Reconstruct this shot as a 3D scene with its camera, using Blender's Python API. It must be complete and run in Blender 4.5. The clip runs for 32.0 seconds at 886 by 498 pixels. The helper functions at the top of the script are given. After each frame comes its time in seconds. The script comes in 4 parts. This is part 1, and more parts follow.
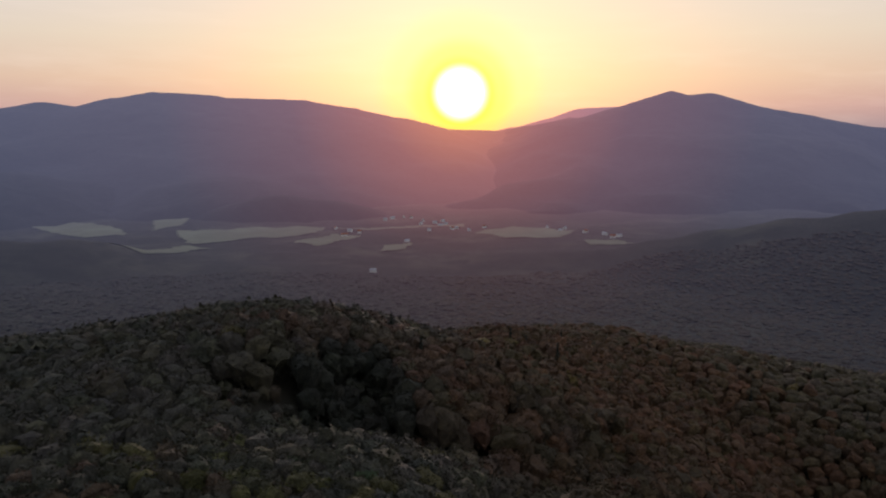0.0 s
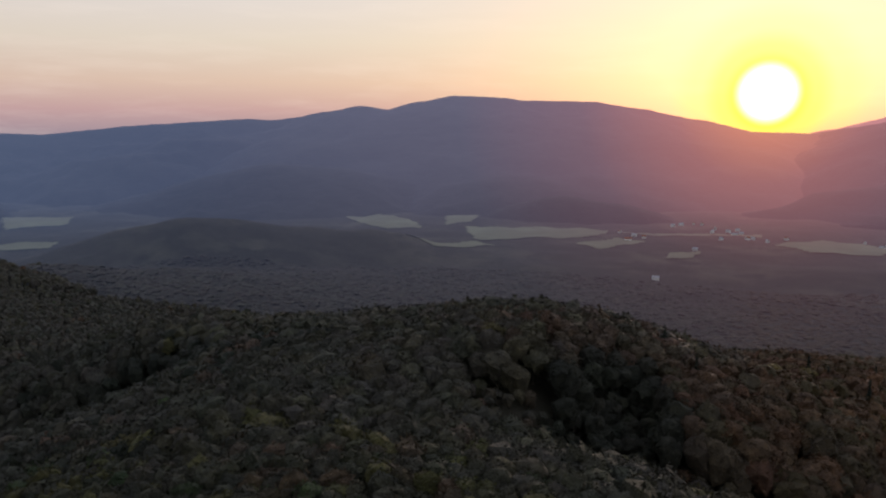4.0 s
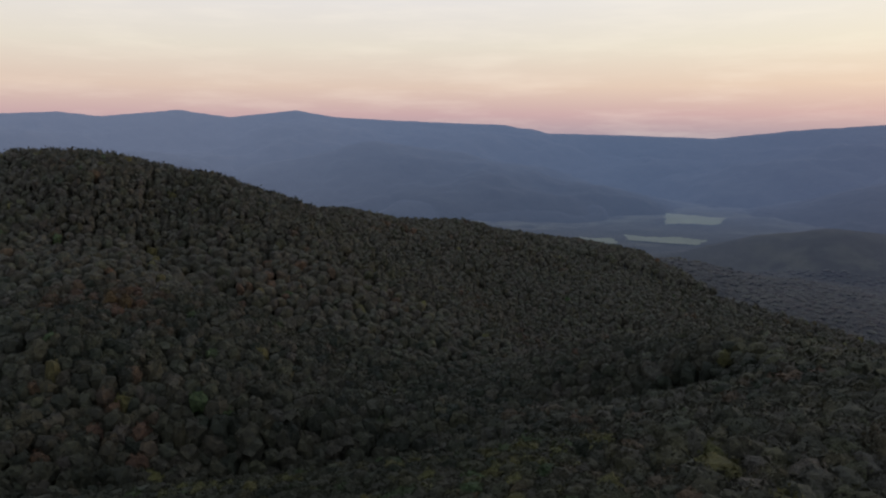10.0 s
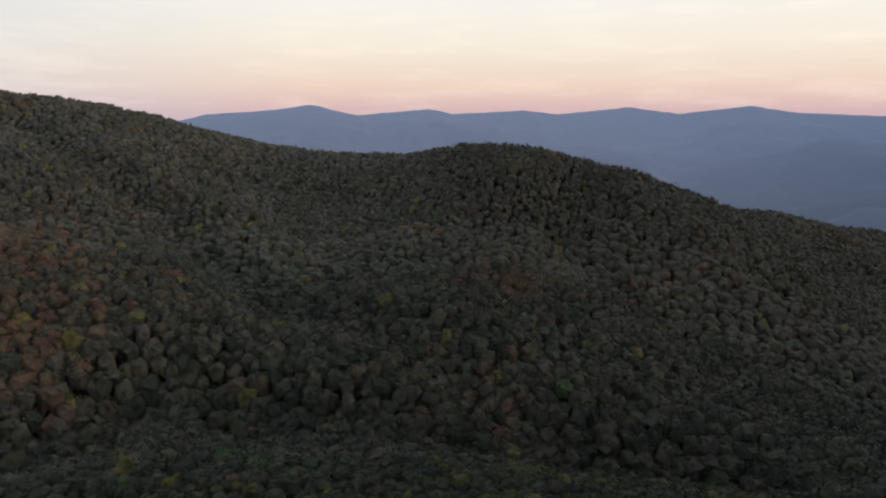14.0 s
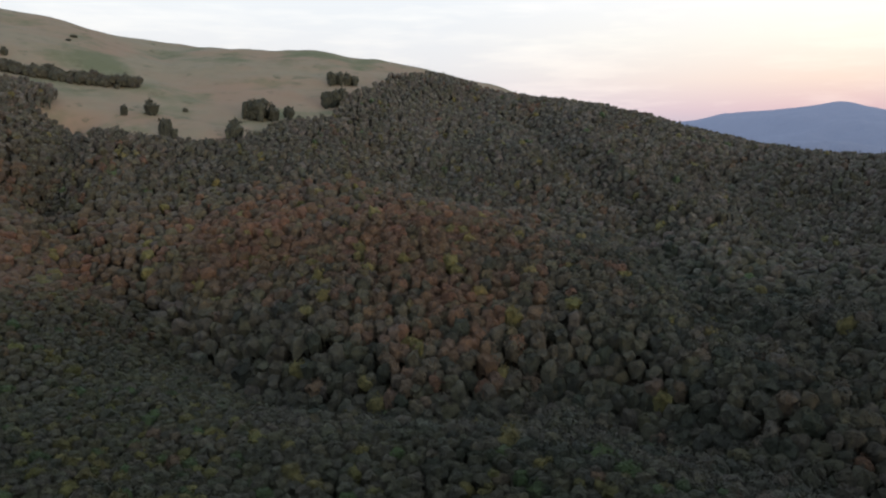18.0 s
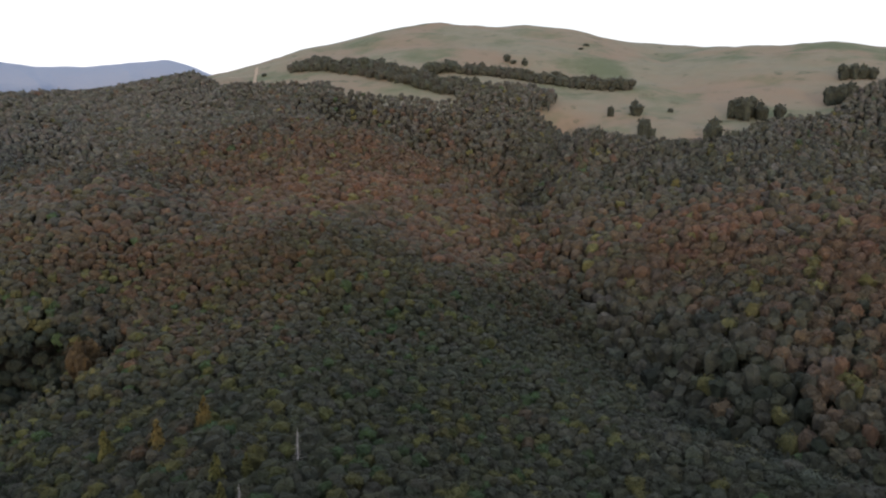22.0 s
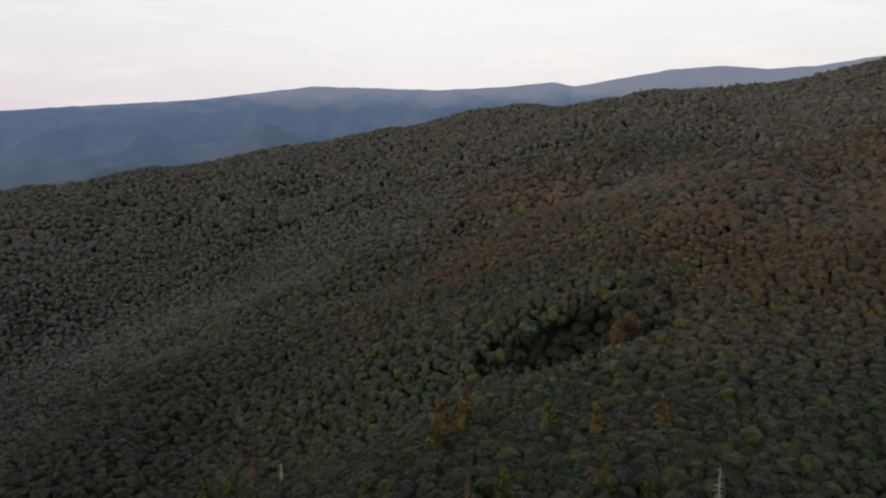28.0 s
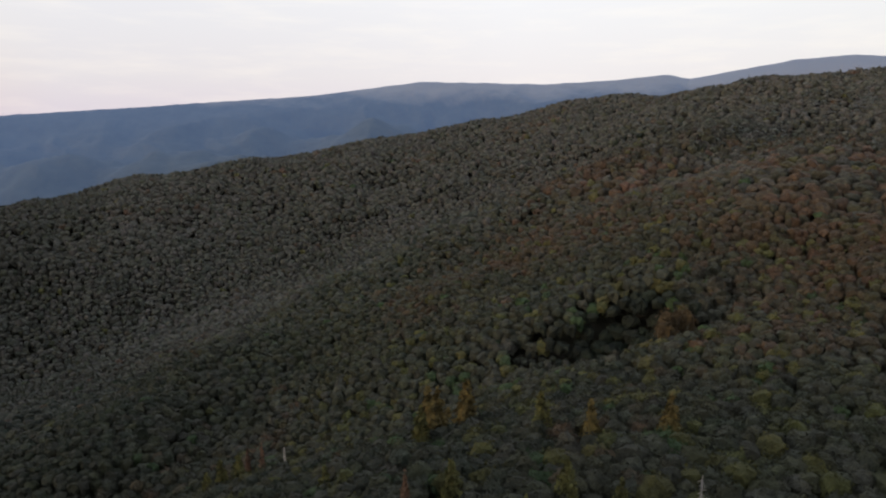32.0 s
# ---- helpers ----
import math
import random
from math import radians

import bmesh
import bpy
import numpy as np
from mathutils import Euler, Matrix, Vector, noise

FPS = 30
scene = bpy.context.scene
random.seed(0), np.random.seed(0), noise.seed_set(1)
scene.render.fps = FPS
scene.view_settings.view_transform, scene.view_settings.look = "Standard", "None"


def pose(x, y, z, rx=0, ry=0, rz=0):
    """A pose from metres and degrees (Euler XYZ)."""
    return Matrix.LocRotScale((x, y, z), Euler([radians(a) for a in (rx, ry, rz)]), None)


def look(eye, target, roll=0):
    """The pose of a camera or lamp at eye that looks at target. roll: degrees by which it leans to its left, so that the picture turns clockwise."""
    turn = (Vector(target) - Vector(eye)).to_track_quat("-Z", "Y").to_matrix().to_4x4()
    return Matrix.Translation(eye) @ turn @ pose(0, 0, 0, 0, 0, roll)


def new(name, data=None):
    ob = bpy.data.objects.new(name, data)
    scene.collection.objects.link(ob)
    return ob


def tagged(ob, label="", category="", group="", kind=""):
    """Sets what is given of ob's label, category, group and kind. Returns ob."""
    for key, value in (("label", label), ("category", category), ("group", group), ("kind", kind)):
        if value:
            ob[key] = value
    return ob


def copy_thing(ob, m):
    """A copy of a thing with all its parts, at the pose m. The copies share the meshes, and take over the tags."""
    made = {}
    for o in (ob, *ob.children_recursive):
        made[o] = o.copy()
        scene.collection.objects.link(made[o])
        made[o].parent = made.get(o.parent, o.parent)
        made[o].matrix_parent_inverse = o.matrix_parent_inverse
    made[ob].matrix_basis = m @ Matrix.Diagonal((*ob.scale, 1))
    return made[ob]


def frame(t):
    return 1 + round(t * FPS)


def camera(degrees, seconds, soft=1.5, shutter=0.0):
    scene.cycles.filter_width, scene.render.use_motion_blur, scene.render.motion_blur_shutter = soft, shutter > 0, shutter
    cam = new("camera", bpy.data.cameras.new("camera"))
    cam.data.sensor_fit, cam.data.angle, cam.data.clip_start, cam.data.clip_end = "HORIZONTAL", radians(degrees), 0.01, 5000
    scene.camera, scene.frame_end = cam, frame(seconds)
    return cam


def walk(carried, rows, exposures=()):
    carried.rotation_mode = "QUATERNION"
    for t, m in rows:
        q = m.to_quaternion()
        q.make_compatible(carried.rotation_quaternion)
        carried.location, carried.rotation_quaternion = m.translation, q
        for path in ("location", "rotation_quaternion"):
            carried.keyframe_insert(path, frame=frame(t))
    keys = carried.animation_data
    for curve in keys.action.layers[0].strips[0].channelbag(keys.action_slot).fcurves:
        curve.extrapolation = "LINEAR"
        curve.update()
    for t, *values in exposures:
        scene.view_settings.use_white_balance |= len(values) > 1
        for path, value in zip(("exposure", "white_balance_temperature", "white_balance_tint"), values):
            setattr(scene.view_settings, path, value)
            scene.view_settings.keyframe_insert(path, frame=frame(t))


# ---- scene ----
# ---- camera: a drone that turns on the spot and drifts round in an arc ----
EYE_Z = 300.0
cam = camera(61.07, 32.0, soft=2.1, shutter=0.1)
FLIGHT = [  # seconds, x, y, z from the start, turn to the left, tilt, roll
    (0, 0.0, -0.0, -0.0, 0.00, -9.23, -0.20),
    (0.5, -0.4, 1.5, -0.3, 0.88, -9.22, -0.14),
    (1, -0.8, 3.1, -0.6, 2.03, -9.23, -0.12),
    (1.5, -1.0, 4.7, -1.0, 3.40, -9.22, -0.13),
    (2, -0.9, 6.4, -1.4, 5.77, -9.19, -0.13),
    (2.5, -0.5, 8.2, -1.8, 9.85, -9.14, -0.10),
    (3, 0.2, 10.3, -2.2, 13.81, -9.10, -0.04),
    (3.5, 1.1, 12.6, -2.6, 17.75, -9.06, 0.02),
    (5.5, 5.0, 24.6, -3.9, 33.23, -8.90, -0.27),
    (6, 6.3, 27.8, -4.2, 37.26, -8.91, -0.23),
    (6.5, 7.8, 31.0, -4.5, 41.30, -8.88, -0.19),
    (7, 9.4, 33.9, -4.8, 45.45, -8.84, -0.16),
    (7.5, 11.1, 36.8, -4.9, 49.51, -8.78, -0.12),
    (8, 12.7, 39.5, -4.9, 53.48, -8.72, -0.09),
    (8.5, 14.2, 42.2, -4.6, 57.48, -8.69, -0.06),
    (9, 15.5, 44.9, -4.3, 61.50, -8.70, -0.01),
    (9.5, 16.7, 47.6, -3.9, 65.58, -8.70, 0.04),
    (10, 17.8, 50.5, -3.7, 69.54, -8.70, 0.09),
    (10.5, 18.8, 53.7, -3.7, 73.53, -8.69, 0.10),
    (11, 19.6, 57.0, -3.9, 77.59, -8.69, 0.10),
    (11.5, 20.0, 60.5, -4.2, 81.55, -8.68, 0.09),
    (12, 19.9, 64.1, -4.4, 85.48, -8.70, 0.09),
    (12.5, 19.2, 67.7, -4.4, 89.46, -8.75, 0.10),
    (13, 18.2, 71.3, -4.2, 93.48, -8.81, 0.11),
    (13.5, 16.9, 74.8, -4.0, 98.01, -8.90, 0.11),
    (14, 15.8, 78.2, -3.9, 102.75, -8.99, 0.13),
    (14.5, 14.8, 81.4, -3.8, 107.41, -9.07, 0.16),
    (16.5, 6.4, 92.9, -4.7, 126.09, -9.02, 0.16),
    (17, 2.1, 95.4, -5.2, 130.84, -9.01, 0.10),
    (17.5, -2.8, 98.0, -5.7, 135.70, -9.00, 0.00),
    (18, -7.8, 100.5, -6.2, 140.54, -8.99, -0.11),
    (18.5, -12.7, 102.9, -6.4, 145.37, -8.97, -0.21),
    (19, -17.5, 105.2, -6.6, 150.21, -8.93, -0.26),
    (19.5, -22.2, 107.1, -6.8, 155.00, -8.89, -0.27),
    (20, -27.1, 108.3, -7.0, 159.75, -8.86, -0.25),
    (20.5, -32.1, 108.6, -7.4, 164.52, -8.82, -0.24),
    (21, -37.2, 108.2, -7.9, 169.24, -8.76, -0.23),
    (21.5, -42.2, 107.2, -8.5, 173.96, -8.70, -0.22),
    (22, -47.0, 105.8, -9.1, 178.69, -8.65, -0.19),
    (22.5, -51.5, 104.0, -9.6, 183.39, -8.60, -0.14),
    (23, -55.7, 102.1, -10.1, 188.06, -8.56, -0.07),
    (23.5, -59.9, 100.0, -10.5, 192.72, -8.55, 0.02),
    (24, -64.0, 98.0, -10.7, 197.45, -8.55, 0.10),
    (24.5, -68.2, 95.9, -10.7, 202.07, -8.57, 0.16),
    (25, -72.2, 93.3, -10.8, 206.77, -8.59, 0.17),
    (25.5, -75.7, 89.7, -11.2, 211.51, -8.57, 0.13),
    (26, -78.4, 84.5, -12.4, 216.25, -8.51, 0.04),
    (26.5, -80.0, 77.2, -14.4, 221.23, -8.39, -0.06),
    (28.5, -82.7, 46.9, -22.3, 232.51, -8.27, -0.06),
    (29, -83.5, 42.7, -22.8, 234.46, -8.23, -0.05),
    (29.5, -83.8, 39.6, -23.0, 236.01, -8.22, -0.02),
    (30, -84.1, 36.6, -23.5, 237.52, -8.26, 0.01),
    (30.5, -84.7, 33.0, -24.6, 239.05, -8.29, 0.01),
    (31, -85.3, 29.1, -26.1, 239.13, -8.30, -0.03),
    (31.5, -85.6, 25.2, -27.4, 239.07, -8.36, -0.08),
    (32, -85.8, 21.3, -28.6, 238.98, -8.51, -0.12),
]
walk(cam, [(t, pose(x, y, z + EYE_Z, 90 + tilt, 0, turn) @ pose(0, 0, 0, 0, 0, roll)) for t, x, y, z, turn, tilt, roll in FLIGHT],
     exposures=[(0, -0.2, 6150, 19), (3.5, -0.14, 6150, 18), (6, 0.0, 6150, 13), (9, 0.08, 6150, 11), (13, 0.33, 6150, 10), (16.5, 0.48, 6050, 10), (19, 0.70, 5950, 10), (23, 0.90, 5950, 10),
                (26, 0.38, 6150, 9), (29, 0.33, 6200, 9), (32, 0.35, 6200, 9)])

# ---- light: a sun just over the saddle of the mountains, and an evening sky ----
SUN_AZ, SUN_EL = radians(1.35), radians(2.5)
SUN_DIR = Vector((math.sin(SUN_AZ) * math.cos(SUN_EL), math.cos(SUN_AZ) * math.cos(SUN_EL), math.sin(SUN_EL)))


class Nodes:
    """Short way to write node trees."""

    def __init__(self, tree):
        self.tree = tree
        tree.nodes.clear()

    def add(self, kind, inputs=(), **settings):
        node = self.tree.nodes.new(kind)
        for key, value in settings.items():
            setattr(node, key, value)
        for key, value in dict(inputs).items():
            if isinstance(value, bpy.types.NodeSocket):
                self.tree.links.new(value, node.inputs[key])
            else:
                node.inputs[key].default_value = value
        return node

    def math(self, op, a, b=0.0, c=0.0):
        return self.add("ShaderNodeMath", {0: a, 1: b, 2: c}, operation=op).outputs[0]

    def mix(self, fac, a, b, blend="MIX"):
        node = self.add("ShaderNodeMix", {0: fac, 6: a, 7: b}, data_type="RGBA", blend_type=blend)
        return node.outputs[2]

    def ramp(self, fac, stops, mode="LINEAR"):
        node = self.add("ShaderNodeValToRGB", {0: fac})
        node.color_ramp.interpolation = mode
        els = node.color_ramp.elements
        while len(els) < len(stops):
            els.new(0.5)
        for el, (place, colour) in zip(els, stops):
            el.position, el.color = place, (*colour, 1)
        return node.outputs[0]

    def noise(self, vector, scale, detail=4.0, rough=0.55):
        return self.add("ShaderNodeTexNoise", {"Vector": vector, "Scale": scale, "Detail": detail, "Roughness": rough}).outputs[0]


def evening_sky():
    world = bpy.data.worlds.new("evening_sky")
    scene.world, world.use_nodes = world, True
    n = Nodes(world.node_tree)
    way = n.add("ShaderNodeTexCoord").outputs["Generated"]
    up = n.add("ShaderNodeSeparateXYZ", {0: way}).outputs["Z"]
    east = n.add("ShaderNodeVectorMath", {0: way, 1: (-SUN_DIR.x, -SUN_DIR.y, 0)}, operation="DOT_PRODUCT").outputs["Value"]
    to_sun = n.add("ShaderNodeVectorMath", {0: way, 1: tuple(SUN_DIR)}, operation="DOT_PRODUCT").outputs["Value"]
    off = n.math("ARCCOSINE", n.math("MINIMUM", to_sun, 1.0))
    rise = n.math("MULTIPLY_ADD", up, 2.0, 0.1)
    warm = n.ramp(rise, [(0.0, (0.42, 0.30, 0.30)), (0.09, (0.46, 0.37, 0.38)), (0.15, (0.66, 0.45, 0.41)), (0.22, (0.82, 0.63, 0.47)), (0.32, (0.88, 0.79, 0.60)),
                         (0.46, (0.90, 0.85, 0.74)), (0.70, (0.80, 0.81, 0.80)), (1.0, (0.70, 0.75, 0.82))])
    pale = n.ramp(rise, [(0.0, (0.50, 0.45, 0.47)), (0.09, (0.56, 0.52, 0.57)), (0.16, (0.67, 0.61, 0.63)), (0.25, (0.71, 0.67, 0.655)),
                         (0.46, (0.755, 0.74, 0.72)), (0.70, (0.75, 0.755, 0.76)), (1.0, (0.70, 0.75, 0.82))])
    turn = n.math("MULTIPLY_ADD", n.add("ShaderNodeSeparateXYZ", {0: way}).outputs["X"], 0.5, 0.5)
    pale = n.mix(1.0, pale, n.ramp(turn, [(0.45, (0.76, 0.76, 0.76)), (0.7, (0.91, 0.90, 0.91)), (0.9, (0.96, 0.94, 0.96)), (1.0, (0.87, 0.85, 0.88))]), "MULTIPLY")
    side = n.mix(1.0, warm, (0.80, 0.785, 0.845, 1), "MULTIPLY")
    warm = n.mix(n.ramp(n.math("MULTIPLY", east, -1.0), [(0.35, (0, 0, 0)), (0.95, (1, 1, 1))]), side, n.mix(1.0, warm, (0.88, 0.86, 0.86, 1), "MULTIPLY"))
    across = n.add("ShaderNodeSeparateXYZ", {0: way}).outputs["X"]
    sky = n.mix(n.ramp(n.math("MULTIPLY_ADD", across, 0.45, east), [(0.0, (0, 0, 0)), (0.5, (1, 1, 1))]), warm, pale)
    # thin streaks of cloud
    stretched = n.add("ShaderNodeMapping", {"Vector": way, "Scale": (3.0, 3.0, 22.0), "Rotation": (0.05, 0.08, 0)}).outputs[0]
    streak = n.ramp(n.noise(stretched, 2.2, 6.0, 0.6), [(0.48, (0, 0, 0)), (0.72, (1, 1, 1))])
    sky = n.mix(n.math("MULTIPLY", streak, 0.18), sky, (0.98, 0.86, 0.70, 1))
    # the glow round the sun and the sun itself
    glow = n.math("POWER", n.math("MAXIMUM", n.math("SUBTRACT", 1.0, n.math("DIVIDE", off, 0.75)), 0.0), 2.4)
    sky = n.mix(n.math("MULTIPLY", glow, 0.6), sky, (1.0, 0.84, 0.46, 1))
    halo = n.ramp(n.math("DIVIDE", off, 0.118), [(0.0, (1, 1, 1)), (0.30, (0.9, 0.9, 0.9)), (0.45, (0.6, 0.6, 0.6)), (0.68, (0.2, 0.2, 0.2)), (1.0, (0, 0, 0))], "EASE")
    sky = n.mix(halo, sky, (1.05, 0.98, 0.05, 1))
    core = n.ramp(n.math("DIVIDE", off, 0.069), [(0.0, (1, 1, 1)), (0.18, (1, 1, 1)), (0.60, (0, 0, 0))], "EASE")
    sky = n.mix(core, sky, (4.0, 3.8, 3.2, 1))
    clear = n.add("ShaderNodeTexSky", sky_type="NISHITA", sun_disc=False, sun_elevation=SUN_EL, sun_rotation=SUN_AZ, air_density=1.0, dust_density=2.0)
    back = n.add("ShaderNodeBackground", {"Color": sky, "Strength": 1.0})
    air = n.add("ShaderNodeBackground", {"Color": clear.outputs[0], "Strength": 0.03})
    both = n.add("ShaderNodeAddShader", {0: back.outputs[0], 1: air.outputs[0]})
    n.add("ShaderNodeOutputWorld", {"Surface": both.outputs[0]})


evening_sky()
sun = new("sun", bpy.data.lights.new("sun", "SUN"))
sun.data.energy, sun.data.angle, sun.data.color = 1.15, radians(5.0), (1.0, 0.76, 0.58)
sun.matrix_world = look((0, 0, 600), (-SUN_DIR.x * 100, -SUN_DIR.y * 100, 600 - SUN_DIR.z * 100))

# ---- materials ----


def material(name):
    mat = bpy.data.materials.new(name)
    mat.use_nodes = True
    return mat, Nodes(mat.node_tree)


def finish(mat, n, colour, rough=0.9, bump=None, strength=0.4, depth=0.3, glow=None):
    inputs = {"Base Color": colour, "Roughness": rough, "Specular IOR Level": 0.15}
    if bump is not None:
        inputs["Normal"] = n.add("ShaderNodeBump", {"Height": bump, "Strength": strength, "Distance": depth}).outputs[0]
    if glow is not None:
        inputs["Emission Color"], inputs["Emission Strength"] = glow, 1.0
    surface = n.add("ShaderNodeBsdfPrincipled", inputs).outputs[0]
    n.add("ShaderNodeOutputMaterial", {"Surface": surface})
    return mat


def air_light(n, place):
    """Haze painted as surface glow, for the kilometres of air before a distant slope: rose and bright towards the sun,
    blue away from it.
    """
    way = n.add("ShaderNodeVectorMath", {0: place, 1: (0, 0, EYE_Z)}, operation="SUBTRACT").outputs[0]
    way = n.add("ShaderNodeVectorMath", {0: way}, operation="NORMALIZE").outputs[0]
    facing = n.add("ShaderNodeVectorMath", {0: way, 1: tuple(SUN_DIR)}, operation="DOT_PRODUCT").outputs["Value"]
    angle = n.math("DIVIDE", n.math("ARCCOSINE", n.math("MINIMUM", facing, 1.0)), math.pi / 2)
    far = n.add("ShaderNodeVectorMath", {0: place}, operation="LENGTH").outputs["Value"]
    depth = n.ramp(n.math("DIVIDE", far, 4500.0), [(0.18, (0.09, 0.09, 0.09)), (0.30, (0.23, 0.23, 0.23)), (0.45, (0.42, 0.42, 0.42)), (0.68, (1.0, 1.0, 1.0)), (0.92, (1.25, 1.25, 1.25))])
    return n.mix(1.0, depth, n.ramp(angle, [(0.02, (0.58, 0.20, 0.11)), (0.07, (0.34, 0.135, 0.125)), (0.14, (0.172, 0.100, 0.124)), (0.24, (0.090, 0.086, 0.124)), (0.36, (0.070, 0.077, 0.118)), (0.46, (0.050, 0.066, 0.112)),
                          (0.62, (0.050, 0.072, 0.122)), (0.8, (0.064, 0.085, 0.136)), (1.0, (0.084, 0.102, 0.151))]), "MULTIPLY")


def foliage_material(name, haze_glow=False):
    """Foliage: each tree's own leaf colour, broken up by clumps of leaves and by a fine leafy grain; far crowns also
    glow with painted haze.
    """
    mat, n = material(name)
    place = n.add("ShaderNodeNewGeometry").outputs["Position"]
    leaf = n.add("ShaderNodeAttribute", attribute_name="leaf", attribute_type="GEOMETRY").outputs["Color"]
    tree = n.add("ShaderNodeObjectInfo").outputs["Color"]
    clump = n.noise(place, 0.4, 2.0, 0.5)
    grain = n.noise(place, 1.7, 4.0, 0.8)
    tone = n.math("ADD", n.math("MULTIPLY", clump, 0.7), n.math("MULTIPLY", grain, 0.8))
    colour = n.mix(1.0, n.mix(1.0, leaf, tree, "MULTIPLY"), n.ramp(tone, [(0.45, (0.45, 0.47, 0.50)), (0.75, (1.0, 1.0, 1.0)), (1.05, (1.70, 1.62, 1.42))]), "MULTIPLY")
    return finish(mat, n, colour, 0.8, n.noise(place, 0.9, 4.0, 0.75), 0.9, 1.2, glow=air_light(n, place) if haze_glow else None)


FOLIAGE = foliage_material("tree_foliage")
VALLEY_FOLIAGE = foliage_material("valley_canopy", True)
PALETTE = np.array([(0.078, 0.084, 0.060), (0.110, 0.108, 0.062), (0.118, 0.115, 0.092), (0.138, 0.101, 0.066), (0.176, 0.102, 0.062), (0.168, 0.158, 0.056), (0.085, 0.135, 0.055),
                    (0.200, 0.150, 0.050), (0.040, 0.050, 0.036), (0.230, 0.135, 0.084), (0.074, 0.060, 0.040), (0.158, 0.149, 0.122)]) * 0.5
DARK, OLIVE, GREY, BROWN, RUST, YELLOW, BRIGHT, GOLD, NEEDLE_OR_SHADE, DRY, VALLEY, HAZE_PALE = range(12)


def bark_material(name, low, high):
    mat, n = material(name)
    place = n.add("ShaderNodeNewGeometry").outputs["Position"]
    long = n.add("ShaderNodeMapping", {"Vector": place, "Scale": (6, 6, 0.8)}).outputs[0]
    grain = n.noise(long, 1.5, 5.0, 0.7)
    return finish(mat, n, n.mix(grain, (*low, 1), (*high, 1)), 0.9, grain, 0.6, 0.05)


BARK = bark_material("beech_bark", (0.05, 0.042, 0.034), (0.14, 0.125, 0.105))
DEAD_WOOD = bark_material("bleached_dead_wood", (0.24, 0.22, 0.20), (0.46, 0.42, 0.38))


def ground_material(name, low, high, scale, accents=(), grain=0.9, depth=0.6, haze_glow=False):
    mat, n = material(name)
    place = n.add("ShaderNodeNewGeometry").outputs["Position"]
    colour = n.mix(n.noise(place, scale, 6.0, 0.65), (*low, 1), (*high, 1))
    for size, lo, hi, tone in accents:
        mask = n.ramp(n.noise(place, size, 4.0, 0.6), [(lo, (0, 0, 0)), (hi, (1, 1, 1))])
        colour = n.mix(mask, colour, (*tone, 1))
    # The optional glow is haze painted into the ground as emission.
    return finish(mat, n, colour, 0.95, n.noise(place, grain, 6.0, 0.75), 0.8, depth, glow=air_light(n, place) if haze_glow else None)


FOREST_FLOOR = ground_material("forest_floor", (0.022, 0.020, 0.015), (0.044, 0.038, 0.027), 0.12, [(0.02, 0.45, 0.7, (0.024, 0.027, 0.015))])
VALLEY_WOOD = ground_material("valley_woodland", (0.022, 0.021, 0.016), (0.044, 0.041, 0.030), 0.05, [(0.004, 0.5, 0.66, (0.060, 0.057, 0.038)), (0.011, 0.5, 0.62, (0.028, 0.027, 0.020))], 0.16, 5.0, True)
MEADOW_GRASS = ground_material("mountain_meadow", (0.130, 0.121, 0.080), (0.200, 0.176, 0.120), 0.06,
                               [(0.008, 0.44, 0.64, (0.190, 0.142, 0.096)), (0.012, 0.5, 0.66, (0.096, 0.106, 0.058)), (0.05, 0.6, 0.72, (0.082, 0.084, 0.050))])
FIELD_GRASS = ground_material("valley_field", (0.085, 0.090, 0.054), (0.135, 0.138, 0.084), 0.02, [(0.006, 0.5, 0.62, (0.13, 0.14, 0.085))], haze_glow=True)
TRAIL_DIRT = ground_material("trail_dirt", (0.24, 0.18, 0.12), (0.36, 0.28, 0.20), 0.5)


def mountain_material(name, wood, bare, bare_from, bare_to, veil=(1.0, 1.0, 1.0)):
    """Distant forested slopes; the kilometres of bright evening air before them are painted as emission: rose towards
    the sun, blue away from it.
    """
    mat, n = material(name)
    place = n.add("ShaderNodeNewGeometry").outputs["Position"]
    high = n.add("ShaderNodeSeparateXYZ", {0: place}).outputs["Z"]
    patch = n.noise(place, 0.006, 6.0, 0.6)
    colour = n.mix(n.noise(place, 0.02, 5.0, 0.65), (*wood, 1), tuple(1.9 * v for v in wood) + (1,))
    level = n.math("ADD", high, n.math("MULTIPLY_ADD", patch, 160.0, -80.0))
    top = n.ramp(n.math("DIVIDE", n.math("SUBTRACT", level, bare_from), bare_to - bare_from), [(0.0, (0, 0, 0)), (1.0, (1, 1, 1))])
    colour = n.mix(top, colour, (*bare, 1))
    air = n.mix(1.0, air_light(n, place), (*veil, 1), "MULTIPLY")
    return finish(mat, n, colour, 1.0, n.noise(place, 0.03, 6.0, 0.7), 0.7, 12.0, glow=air)


